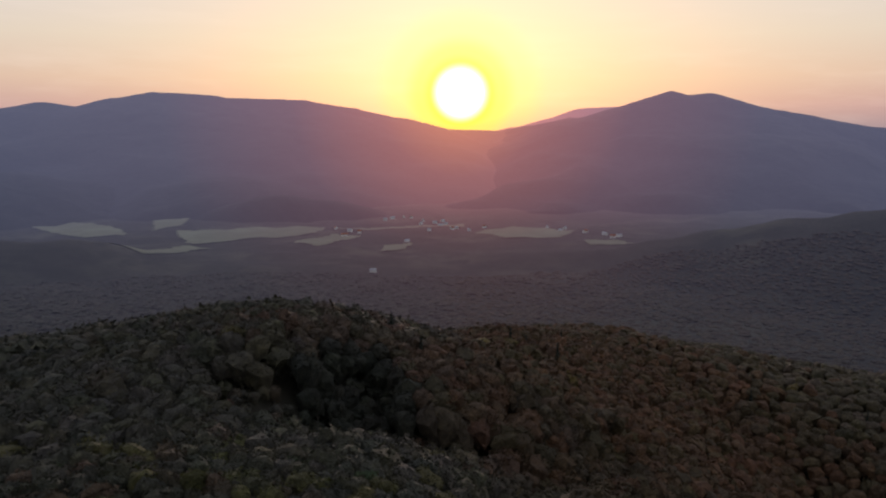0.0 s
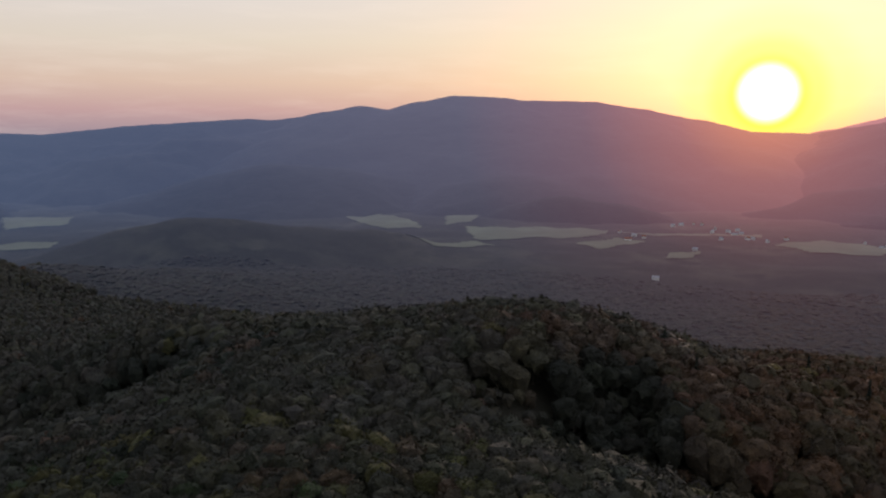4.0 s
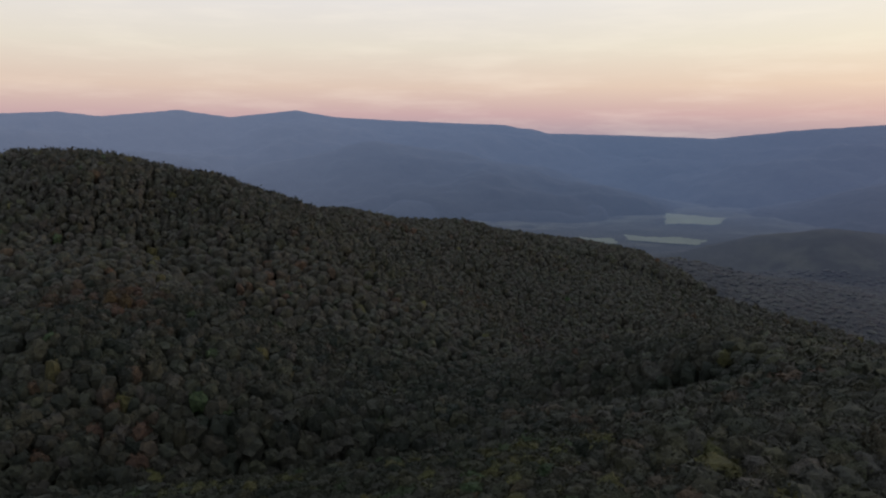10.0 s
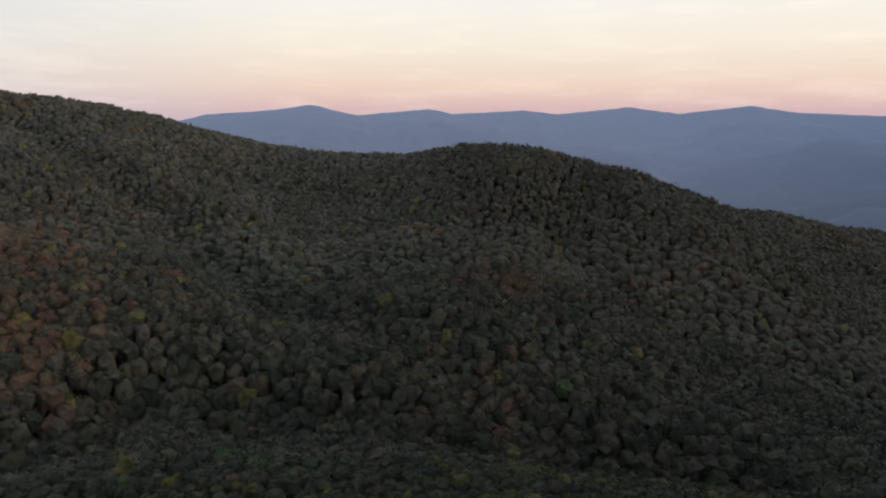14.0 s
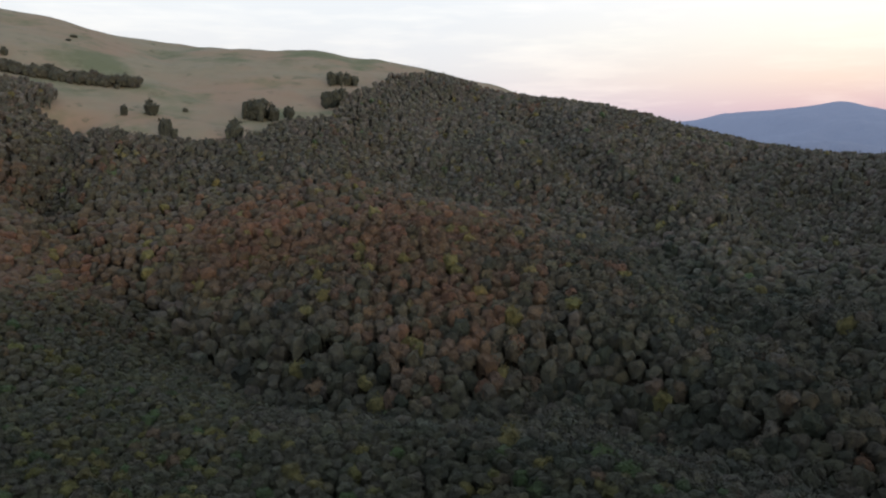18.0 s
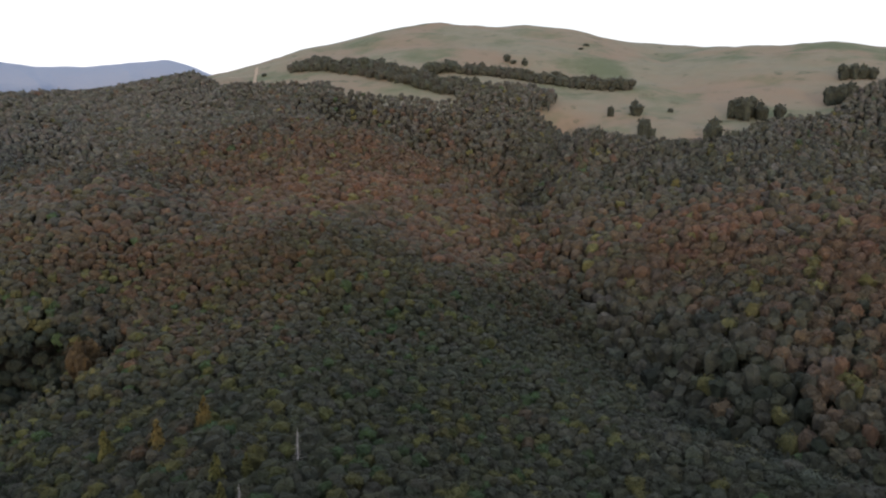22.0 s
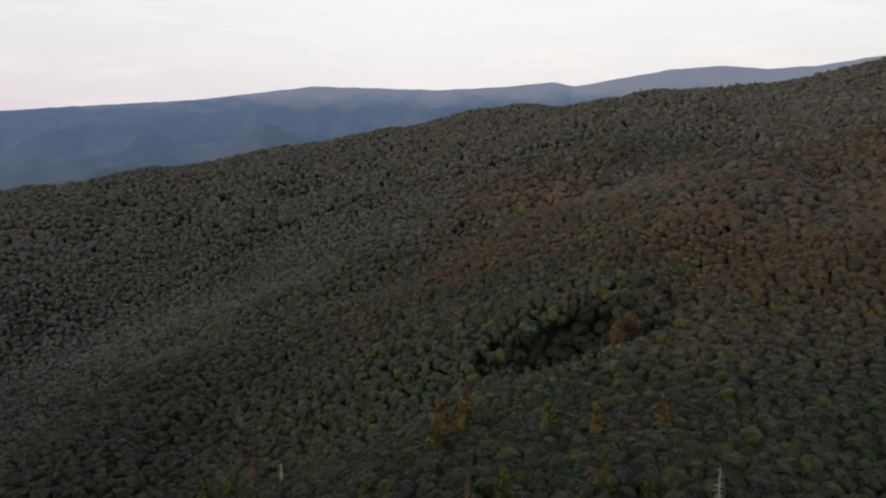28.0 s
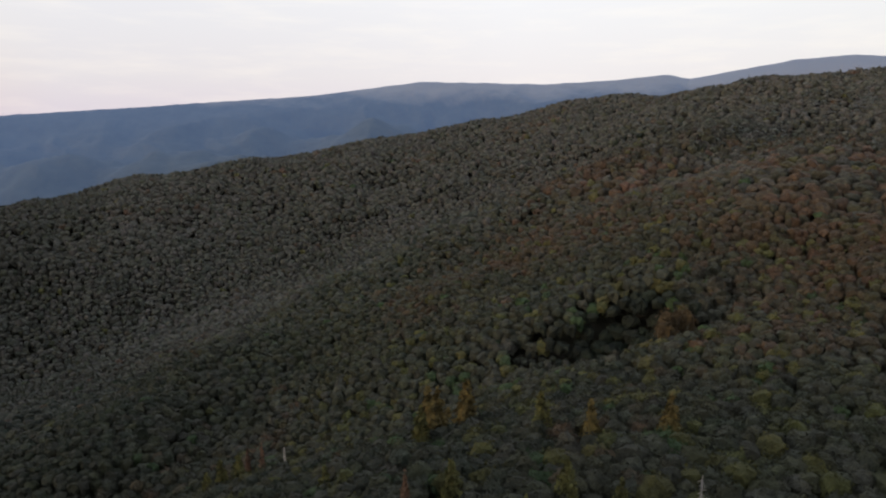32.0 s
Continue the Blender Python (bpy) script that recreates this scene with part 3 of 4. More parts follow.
def leafy(soup, centre, out, size):
    """Sprays of leaves: small three-cornered shingles that lie roughly along the crown's skin, each at its own slant."""
    count = len(centre)
    face = unit(out + rng.normal(scale=0.8, size=(count, 3)))
    a = unit(np.cross(face, rng.normal(size=(count, 3))))
    c = np.cross(face, a)
    s = size * rng.uniform(0.6, 1.3, (count, 1))
    tips = [centre + s * (a * math.cos(q) + c * math.sin(q)) * rng.uniform(0.7, 1.3, (count, 1)) for q in (0.3, 2.4, 4.5)]
    v = np.stack(tips, 1).reshape(-1, 3)
    soup.add(v, np.arange(3 * count).reshape(-1, 3))


def crown(level, sprays, size, wide=3.9, deep=3.5, middle=9.8, boughs=9, lumpy=0.32, cone=0.0, drop=-0.55, skirt=2.3):
    """A crown: a dome swollen by several round boughs over a longer skirt, with leaf sprays standing off its skin; a spire when cone is 1."""
    soup = Soup()
    poles = unit(rng.normal(size=(boughs, 3)) * (1, 1, 0.8) + (0, 0, 0.45))
    spread = rng.uniform(0.55, 0.85, boughs)
    swell = rng.uniform(0.75, 1.0, boughs)

    def skin(way):
        off = np.arccos(np.clip(way @ poles.T, -1, 1)) / spread
        bump = (np.sqrt(np.clip(1 - off ** 2, 0, 1)) * swell).max(1)
        reach = 1 - lumpy + 1.25 * lumpy * bump
        taper = 1 - cone * np.clip(way[:, 2] * 0.5 + 0.5, 0, 1) * 0.93
        return np.stack([way[:, 0] * wide * reach * taper, way[:, 1] * wide * reach * taper, np.where(way[:, 2] < 0, skirt, 1.0) * way[:, 2] * deep * (reach if cone == 0 else 1.0)], -1)

    bv, bf = BALLS[level]
    bf = bf[bv[bf][:, :, 2].mean(1) > drop]
    heart = skin(bv) * rng.uniform(0.78, 1.13, (len(bv), 1))
    soup.add(heart + (0, 0, middle), bf)
    if sprays:
        way = unit(rng.normal(size=(sprays, 3)) + (0, 0, 0.15))
        place = skin(way) * rng.uniform(0.94, 1.2, (sprays, 1))
        near = skin(unit(way + 0.12 * unit(np.cross(way, (0.3, 0.5, 0.8)))))
        side = skin(unit(way + 0.12 * np.cross(way, unit(np.cross(way, (0.3, 0.5, 0.8))))))
        out = np.cross(near - place, side - place)
        out = unit(out * np.sign((out * way).sum(1, keepdims=True)))
        leafy(soup, place + (0, 0, middle), unit(out + 0.8 * way + 0.45 * rng.normal(size=way.shape)), size)
    return soup.arrays()


def broadleaf_trunk():
    soup = Soup()
    tube(soup, (0, 0, -0.6), (0.1, 0.05, 5.0), 0.34, 0.25)
    tube(soup, (0.1, 0.05, 5.0), (0.2, -0.1, 10.5), 0.25, 0.1)
    for k in range(4):
        turn = k * 1.6 + rng.uniform(-0.4, 0.4)
        base = 4.4 + 1.1 * k
        tube(soup, (0.1, 0.0, base), (2.0 * math.cos(turn), 2.0 * math.sin(turn), base + rng.uniform(2.0, 3.2)), 0.13, 0.04, 4)
    return soup.arrays()


def conifer_trunk(tall=17.0):
    soup = Soup()
    tube(soup, (0, 0, -0.6), (0, 0, tall - 1.0), 0.28, 0.05)
    return soup.arrays()


def soup_mesh(name, arrays, mat, smooth=True):
    mesh = bpy.data.meshes.new(name)
    fill_mesh(mesh, arrays[0], arrays[1], None, smooth)
    white_leaves(mesh)
    mesh.materials.append(mat)
    return mesh


def white_leaves(mesh):
    mesh.attributes.new("leaf", "FLOAT_COLOR", "POINT").data.foreach_set("color", np.ones(4 * len(mesh.vertices), np.float32))


def sit(x, y, size=1.0, turn=0.0, stretch=1.0):
    return Matrix.Translation((x, y, place_at(x, y) - 0.1)) @ Matrix.Rotation(turn, 4, "Z") @ Matrix.Diagonal((size, size, size * stretch, 1))


def part(name, mesh, parent, label=""):
    ob = new(name, mesh)
    ob.parent = parent
    if label:
        tagged(ob, label)
    return ob


class Planter:
    """Trees that are things of their own: built once for each look, then copied."""

    def __init__(self, name, label, category, group, crowns, trunk, kind, wood):
        self.args, self.tint = (name, label, category, group), PALETTE[kind]
        self.looks = [soup_mesh("crown", c, FOLIAGE, False) for c in crowns]
        self.trunk, self.count = soup_mesh("trunk", trunk, wood), 0
        self.models = []

    def put(self, m, tint=None):
        """A tree at the pose m, its leaves in a colour of its own."""
        made = self.make(m)
        tint = self.tint if tint is None else tint
        for child in made.children:
            if child.name.startswith("crown"):
                child.color = (*[float(v) for v in tint * rng.uniform(0.88, 1.12)], 1)
        return made

    def make(self, m):
        k = self.count % len(self.looks)
        self.count += 1
        if k < len(self.models):
            thing = self.models[k]
            made = copy_thing(thing, Matrix.Identity(4))
            made.matrix_basis = m
            return made
        name, label, category, group = self.args
        thing = tagged(new(name), label, category, group)
        part("trunk", self.trunk, thing)
        part("crown", self.looks[k], thing)
        thing.matrix_basis = m
        self.models.append(thing)
        return thing


NEAR = [crown(1, 120, 0.46, boughs=12, lumpy=0.36) for _ in range(10)]
FINE = [crown(1, 150, 0.50, boughs=14, lumpy=0.38) for _ in range(10)]
MIDDLE = [crown(1, 26, 0.72, drop=-0.4) for _ in range(10)]
OLD = [crown(1, 62, 0.62, drop=-0.45, boughs=13, lumpy=0.36) for _ in range(10)]
FAR = [crown(1, 0, 1.1, drop=-0.35, boughs=6) for _ in range(10)]
SMALL = [crown(0, 9, 1.0, drop=-0.35, boughs=6) for _ in range(10)]
TINY = [crown(0, 3, 1.3, drop=-0.35, boughs=5) for _ in range(8)]
DOT = [crown(0, 0, 1.0, drop=-0.35) for _ in range(5)]
TRUNK = broadleaf_trunk()

AUTUMN = [(-265, -250, 85, 1.0), (-205, -305, 65, 1.0), (-255, -180, 55, 0.7), (-335, -250, 70, 0.35), (20, -400, 150, 1.05), (-65, -330, 75, 1.0), (60, -270, 90, 0.8), (110, -320, 90, 0.6), (235, -225, 65, 0.75), (275, -330, 80, 0.6), (225, -165, 55, 0.5), (0, 255, 60, 0.85), (80, 320, 120, 1.0), (-400, 20, 40, 0.5)]


def autumn(x, y):
    total = 0.03 * np.ones_like(x)
    for cx, cy, rad, amount in AUTUMN:
        total = np.maximum(total, amount * np.exp(-((x - cx) ** 2 + (y - cy) ** 2) / (rad * rad)))
    return total + 0.35 * fbm(x / 60, y / 60, 3, 83)


def kinds(x, y):
    """Which foliage each tree has: browns and rusts in the autumn patches, greens elsewhere, with paler picks painted
    in for haze and darker ones for shade.
    """
    chance, red = 0.1 + 0.8 * rng.random(len(x)) + 0.4 * fbm(x / 24, y / 24, 2, 57), autumn(x, y)
    tone = rng.random(len(x)) + 0.5 * fbm(x / 90, y / 90, 2, 19)
    base = np.select([tone < 0.34, tone < 0.72, tone < 0.97], [DARK, GREY, OLIVE], OLIVE)
    # Grey leaves on the western and distant woods, painted in for haze.
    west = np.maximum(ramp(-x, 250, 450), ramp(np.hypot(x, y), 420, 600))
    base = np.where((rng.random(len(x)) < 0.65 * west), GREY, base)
    # Shade of the western valley, painted as darker leaves.
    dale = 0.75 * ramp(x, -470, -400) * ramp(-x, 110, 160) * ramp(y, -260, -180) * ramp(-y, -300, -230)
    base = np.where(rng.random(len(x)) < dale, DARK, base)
    # dry: share of distant crowns given paler leaves in place of haze.
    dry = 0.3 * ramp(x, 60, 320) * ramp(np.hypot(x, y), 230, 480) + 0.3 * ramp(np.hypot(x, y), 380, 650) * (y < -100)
    base = np.where(rng.random(len(x)) < dry, HAZE_PALE, base)
    # Shade beyond the eastern gully, painted as darker leaves without autumn tones.
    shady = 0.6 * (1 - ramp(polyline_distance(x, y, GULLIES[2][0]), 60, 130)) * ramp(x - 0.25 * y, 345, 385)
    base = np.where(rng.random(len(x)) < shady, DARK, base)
    base = np.where(rng.random(len(x)) < np.maximum(0.3 * dale, 0.4 * shady), NEEDLE_OR_SHADE, base)
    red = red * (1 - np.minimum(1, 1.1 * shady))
    # Trees in the hollows get near-black leaves, painted in place of shade.
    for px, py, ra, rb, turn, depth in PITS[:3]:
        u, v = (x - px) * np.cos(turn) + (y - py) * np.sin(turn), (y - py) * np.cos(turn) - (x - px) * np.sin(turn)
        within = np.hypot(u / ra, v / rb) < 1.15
        base, red = np.where(within, NEEDLE_OR_SHADE, base), np.where(within, 0, red)
    near_east = (np.hypot(x - 40, y + 110) < 150) | (np.hypot(x + 90, y - 60) < 130)
    near_east &= age(x, y) < 0.8
    stray = np.where((x - 0.25 * y > 300) | (y > 120), 0.002, 0.012)
    base = np.where((rng.random(len(x)) < np.where(near_east, 0.13, stray)), YELLOW, base)
    base = np.where((rng.random(len(x)) < np.where(near_east, 0.05, 0.5 * stray)), BRIGHT, base)
    dull = np.where(y > 120, 0.05, 0.25)
    warm = np.select([rng.random(len(x)) < 0.45, rng.random(len(x)) < 0.55, rng.random(len(x)) < dull], [BROWN, RUST, YELLOW], OLIVE)
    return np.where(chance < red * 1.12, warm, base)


def scatter(x0, x1, y0, y1, gap):
    gx, gy = np.meshgrid(np.arange(x0, x1, gap), np.arange(y0, y1, gap * 0.87))
    gx = gx + (np.arange(gx.shape[0]) % 2)[:, None] * gap / 2
    x, y = gx.ravel(), gy.ravel()
    return x + rng.uniform(-0.36, 0.36, len(x)) * gap, y + rng.uniform(-0.36, 0.36, len(x)) * gap


def stunted(x, y):
    """Trees stay low along the upper edge of the forest."""
    return 0.74 + 0.26 * ramp(polyline_distance(x, y, MEADOW[:25]), 8, 90)


def in_flight_view(x, y, z, rounds=26):
    """Trees in sight of three camera points of the flight, not those behind a crest."""
    seen = np.zeros(len(x), bool)
    for vx, vy, vz in ((0, 20, EYE_Z), (0, 100, EYE_Z - 5), (-85, 45, EYE_Z - 18)):
        clear = np.ones(len(x), bool)
        for k in range(1, rounds):
            s = k / rounds
            clear &= land(vx + (x - vx) * s, vy + (y - vy) * s) + 10 < vz + (z + 15 - vz) * s + 9
        seen |= clear
    return seen


def leaf_colours(x, y, tone):
    """Each tree's leaf colour: that of its kind, drawn towards the run of the woods round it."""
    own = PALETTE[tone]
    red = np.clip(autumn(x, y), 0, 1)[:, None]
    common = (1 - red) * (0.55 * PALETTE[GREY] + 0.25 * PALETTE[OLIVE] + 0.2 * PALETTE[DARK]) + red * (0.6 * PALETTE[BROWN] + 0.4 * PALETTE[RUST])
    pull = np.where(np.isin(tone, (NEEDLE_OR_SHADE, BRIGHT, YELLOW, HAZE_PALE)), 0.15, 0.4)[:, None]
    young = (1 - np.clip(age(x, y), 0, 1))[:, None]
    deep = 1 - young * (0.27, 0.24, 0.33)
    # Northern leaves painted darker, in place of shade on the backlit slopes.
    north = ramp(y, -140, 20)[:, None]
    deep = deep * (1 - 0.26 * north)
    # redder leaves on the northern knob: autumn, plus the sun's red glare painted in
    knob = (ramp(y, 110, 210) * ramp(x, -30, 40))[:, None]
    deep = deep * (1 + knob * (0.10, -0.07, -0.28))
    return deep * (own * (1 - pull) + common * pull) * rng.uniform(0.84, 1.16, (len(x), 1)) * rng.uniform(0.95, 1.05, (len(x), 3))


def plant(name, label, x, y, z, protos, size, trunk=None, tone=None, stretch=1.0):
    """One stretch of forest as a single mesh of many separate crowns."""
    if not len(x):
        return 0
    order = rng.integers(0, len(protos), len(x))
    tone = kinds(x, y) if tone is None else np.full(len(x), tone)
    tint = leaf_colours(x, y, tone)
    turn, tall = rng.uniform(0, 6.283, len(x)), rng.uniform(0.9, 1.12, len(x)) * stretch
    verts, faces, slots, leaf, count = [], [], [], [], 0
    sets = [(order == k, p, 0) for k, p in enumerate(protos)]
    if trunk is not None:
        sets.append((np.ones(len(x), bool), trunk, 1))
    for pick, (pv, pf), slot in sets:
        m = int(pick.sum())
        if not m:
            continue
        c, s = np.cos(turn[pick])[:, None], np.sin(turn[pick])[:, None]
        w = (size[pick])[:, None]
        v = np.stack([(pv[:, 0] * c - pv[:, 1] * s) * w + x[pick][:, None], (pv[:, 0] * s + pv[:, 1] * c) * w + y[pick][:, None],
                      pv[:, 2] * w * tall[pick][:, None] + z[pick][:, None]], -1)
        verts.append(v.reshape(-1, 3))
        leaf.append(np.repeat(np.concatenate([tint[pick], np.ones((m, 1))], 1), len(pv), 0))
        faces.append((pf[None] + (np.arange(m) * len(pv))[:, None, None]).reshape(-1, 3) + count)
        slots.append(np.full(m * len(pf), slot))
        count += m * len(pv)
    mesh = bpy.data.meshes.new(name)
    fill_mesh(mesh, np.concatenate(verts), np.concatenate(faces), np.concatenate(slots), False)
    mesh.attributes.new("leaf", "FLOAT_COLOR", "POINT").data.foreach_set("color", np.ascontiguousarray(np.concatenate(leaf), np.float32).ravel())
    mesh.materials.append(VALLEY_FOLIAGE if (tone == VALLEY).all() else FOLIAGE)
    mesh.materials.append(BARK)
    tagged(new(name, mesh), label, "forest", kind="stuff")
    return sum(len(f) for f in faces)


LARCHES = [(58, -61, 1.15), (62, -66, 1.1), (54, -57, 0.95), (34, -75, 0.95), (66, -77, 1.15), (71, -80, 1.05), (22, -78, 0.9), (14, -92, 0.9), (12, -39, 0.85), (47, -31, 0.7), (0, -53, 0.85),
           (-4, -42, 0.75), (147, -35, 1.0), (133, -37, 1.0), (131, -27, 0.9), (98, -91, 0.8), (-5, -60, 0.7)]
DYING = [(128, -43, 1.1), (158, -47, 1.0), (13, -31, 0.9)]
SNAGS = [(148, -42, 1.0), (113, -45, 1.0), (-16, -65, 1.0), (-7, -45, 0.75)]
TURNED = [(79, -162, 0.9), (83, -166, 1.0), (79, -171, 0.95), (85, -176, 1.0), (-395, 22, 1.0), (-388, 30, 1.0)]
GAPS = ((4.1, 1.40), (5.8, 1.5), (6.0, 1.46))


def age(x, y):
    """How old the woods are: 0 the young growth on the eastern flank, 1 the northern knob, 2 the tall old woods of the west."""
    old = np.maximum(ramp(-x - 0.5 * y, 170, 230) * ramp(-x, 120, 150), ramp(-x, 205, 250))
    grown = np.maximum(ramp(y, 110, 180), np.maximum(ramp(-y, 230, 330), ramp(x, 280, 340)))
    return np.clip(np.maximum(2 * old, grown) + 0.7 * fbm(x / 60, y / 60, 2, 37), 0, 2)


def woods(reach):
    """Places of the trees: a finer or a wider scatter by the age of the woods, with the size of each crown and the foot of each tree."""
    xs, ys, sizes = [], [], []
    for k, (gap, spread) in enumerate(GAPS):
        x, y = scatter(-reach, reach, -reach, reach, gap)
        keep = (np.round(age(x, y)) == k) & wooded(x, y)
        xs.append(x[keep])
        ys.append(y[keep])
        sizes.append(np.full(int(keep.sum()), gap * spread / 7.8))
    x, y, size = np.concatenate(xs), np.concatenate(ys), np.concatenate(sizes)
    size = size * rng.uniform(0.84, 1.2, len(x)) * (1 + 0.2 * fbm(x / 50, y / 50, 2, 3)) * stunted(x, y)
    stretch = 1 + 0.25 * ramp(age(x, y), 1.2, 1.8)
    return x, y, size, stretch, land(x, y) + 12.6 - 13.2 * size * stretch


def build_forest():
    x, y, size, stretch, z = woods(1400.0)
    r = np.hypot(x - CX, y - CY)
    keep = r < 1390
    for sx, sy, scale in LARCHES + DYING + SNAGS + TURNED:
        keep &= np.hypot(x - sx, y - sy) > 3.6
    x, y, size, stretch, z, r = (v[keep] for v in (x, y, size, stretch, z, r))
    seen = in_flight_view(x, y, land(x, y), 40)
    # trees lowered on the camera's side of two hollows and raised behind, to open the view
    for (px, py, ra, rb, turn, depth), (dx, dy) in zip(PITS[:2], ((0.58, -0.81), (-0.08, 1.0))):
        off, along = np.hypot(x - px, y - py) / (0.5 * (ra + rb)), (x - px) * dx + (y - py) * dy
        front, back = (off < 2.1) & (along < -4), (off < 1.9) & (along > 0)
        size = np.where(front, 0.5 * size, np.where(back, 0.95 * size, size))
        z = np.where(front, z + 0.5, np.where(back, z + 4.0, z))
    from_north = np.degrees(np.arctan2(x - CX, y - CY))
    near = seen & (r > 44) & (r < 212) & ~((from_north > 45) & (from_north < 80))
    # the trees that the drone passes nearest are things of their own
    closest = np.where(near)[0]
    closest = closest[np.argsort(np.abs(r[closest] - 172))][:300]
    own = np.zeros(len(x), bool)
    own[closest] = True
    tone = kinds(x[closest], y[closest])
    words = {DARK: "dark green", OLIVE: "olive green", GREY: "grey-green", BROWN: "brown autumn", RUST: "rust-red autumn", YELLOW: "yellow-green", BRIGHT: "bright green", NEEDLE_OR_SHADE: "blackish green", HAZE_PALE: "haze-pale green"}
    planters = {}
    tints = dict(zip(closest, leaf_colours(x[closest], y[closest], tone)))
    for k, i in zip(tone, closest):
        k = int(k)
        if k not in planters:
            planters[k] = Planter("beech_tree", f"tall beech with a domed {words[k]} crown in the forest", "tree", "beeches on the spur", FINE[:4], TRUNK, k, BARK)
        planters[k].put(Matrix.Translation((x[i], y[i], z[i])) @ Matrix.Rotation(rng.uniform(0, 6.28), 4, "Z") @ Matrix.Diagonal((size[i], size[i], size[i] * stretch[i] * rng.uniform(0.9, 1.12), 1)), tints[i])
    tris = 0
    inner, old = r < 480, np.round(age(x, y)) == 2
    # Filler trees over bare gully ground; their dark leaves stand in for shade.
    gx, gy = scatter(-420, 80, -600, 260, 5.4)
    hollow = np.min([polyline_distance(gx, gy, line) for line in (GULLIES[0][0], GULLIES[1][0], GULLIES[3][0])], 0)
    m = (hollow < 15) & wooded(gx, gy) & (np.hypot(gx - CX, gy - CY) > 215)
    tris += plant("forest", "trees crowding a stream gully, leaves darkened as shade", gx[m], gy[m], land(gx[m], gy[m]) - 3.0, MIDDLE, rng.uniform(0.8, 1.1, int(m.sum())), tone=DARK)
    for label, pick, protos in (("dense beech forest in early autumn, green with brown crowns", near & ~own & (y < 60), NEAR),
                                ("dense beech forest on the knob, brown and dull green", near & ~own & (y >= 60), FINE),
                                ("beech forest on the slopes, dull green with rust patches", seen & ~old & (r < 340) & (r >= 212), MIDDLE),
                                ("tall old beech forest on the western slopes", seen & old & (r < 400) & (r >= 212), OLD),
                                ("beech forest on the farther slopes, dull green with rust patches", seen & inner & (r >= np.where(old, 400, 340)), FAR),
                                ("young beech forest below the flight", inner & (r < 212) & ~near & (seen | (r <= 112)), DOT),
                                ("woods on slopes out of the camera's sight", inner & ~seen & (r > 112), DOT),
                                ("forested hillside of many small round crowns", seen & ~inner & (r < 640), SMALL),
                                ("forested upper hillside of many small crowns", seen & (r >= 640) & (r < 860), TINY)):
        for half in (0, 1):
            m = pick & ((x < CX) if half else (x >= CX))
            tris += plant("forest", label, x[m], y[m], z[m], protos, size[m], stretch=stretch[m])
    plain = (z < EYE_Z - 232) & (y > 300)
    m = seen & (r >= 860) & ~plain & (y < 640) & (rng.random(len(x)) < 0.85)
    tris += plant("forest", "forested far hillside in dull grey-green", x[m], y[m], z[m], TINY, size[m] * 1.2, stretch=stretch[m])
    px, py = scatter(-1400, 900, 480, 1450, 10.0)
    pr, pz = np.hypot(px - CX, py - CY), land(px, py)
    m = (pr >= 850) & (py >= 640) & (pr < 1450) & wooded(px, py)
    px, py, pz = px[m], py[m], pz[m]
    m = in_flight_view(px, py, pz, 40)
    # These crowns glow with painted haze and are flattened to look softer.
    tris += plant("forest", "woods on the valley floor, seen from far above", px[m], py[m], pz[m] - 7, DOT, rng.uniform(1.6, 2.1, int(m.sum())), tone=VALLEY, stretch=0.36)
    m = ~seen & ~inner & (rng.random(len(x)) < 0.15)
    tris += plant("forest", "woods behind the crests", x[m], y[m], z[m], DOT, size[m] * 1.9)
    print("forest triangles", tris, flush=True)


build_forest()


# thick belts of trees on the high meadow
def build_belts():
    for line, half in BELTS[:3]:
        pts = np.array(line, float)
        x, y = scatter(pts[:, 0].min() - half, pts[:, 0].max() + half, pts[:, 1].min() - half, pts[:, 1].max() + half, 5.0)
        keep = polyline_distance(x, y, line) < half + 3.5 * fbm(x / 16, y / 16, 2, 29)
        x, y = x[keep], y[keep]
        plant("tree_belt", "dense dark belt of beeches on the meadow", x, y, land(x, y) - (6.0 if half < 6 else 7.5), MIDDLE, rng.uniform(0.8, 1.25, len(x)) * (0.6 if half < 6 else 1.15), tone=DARK)


build_belts()

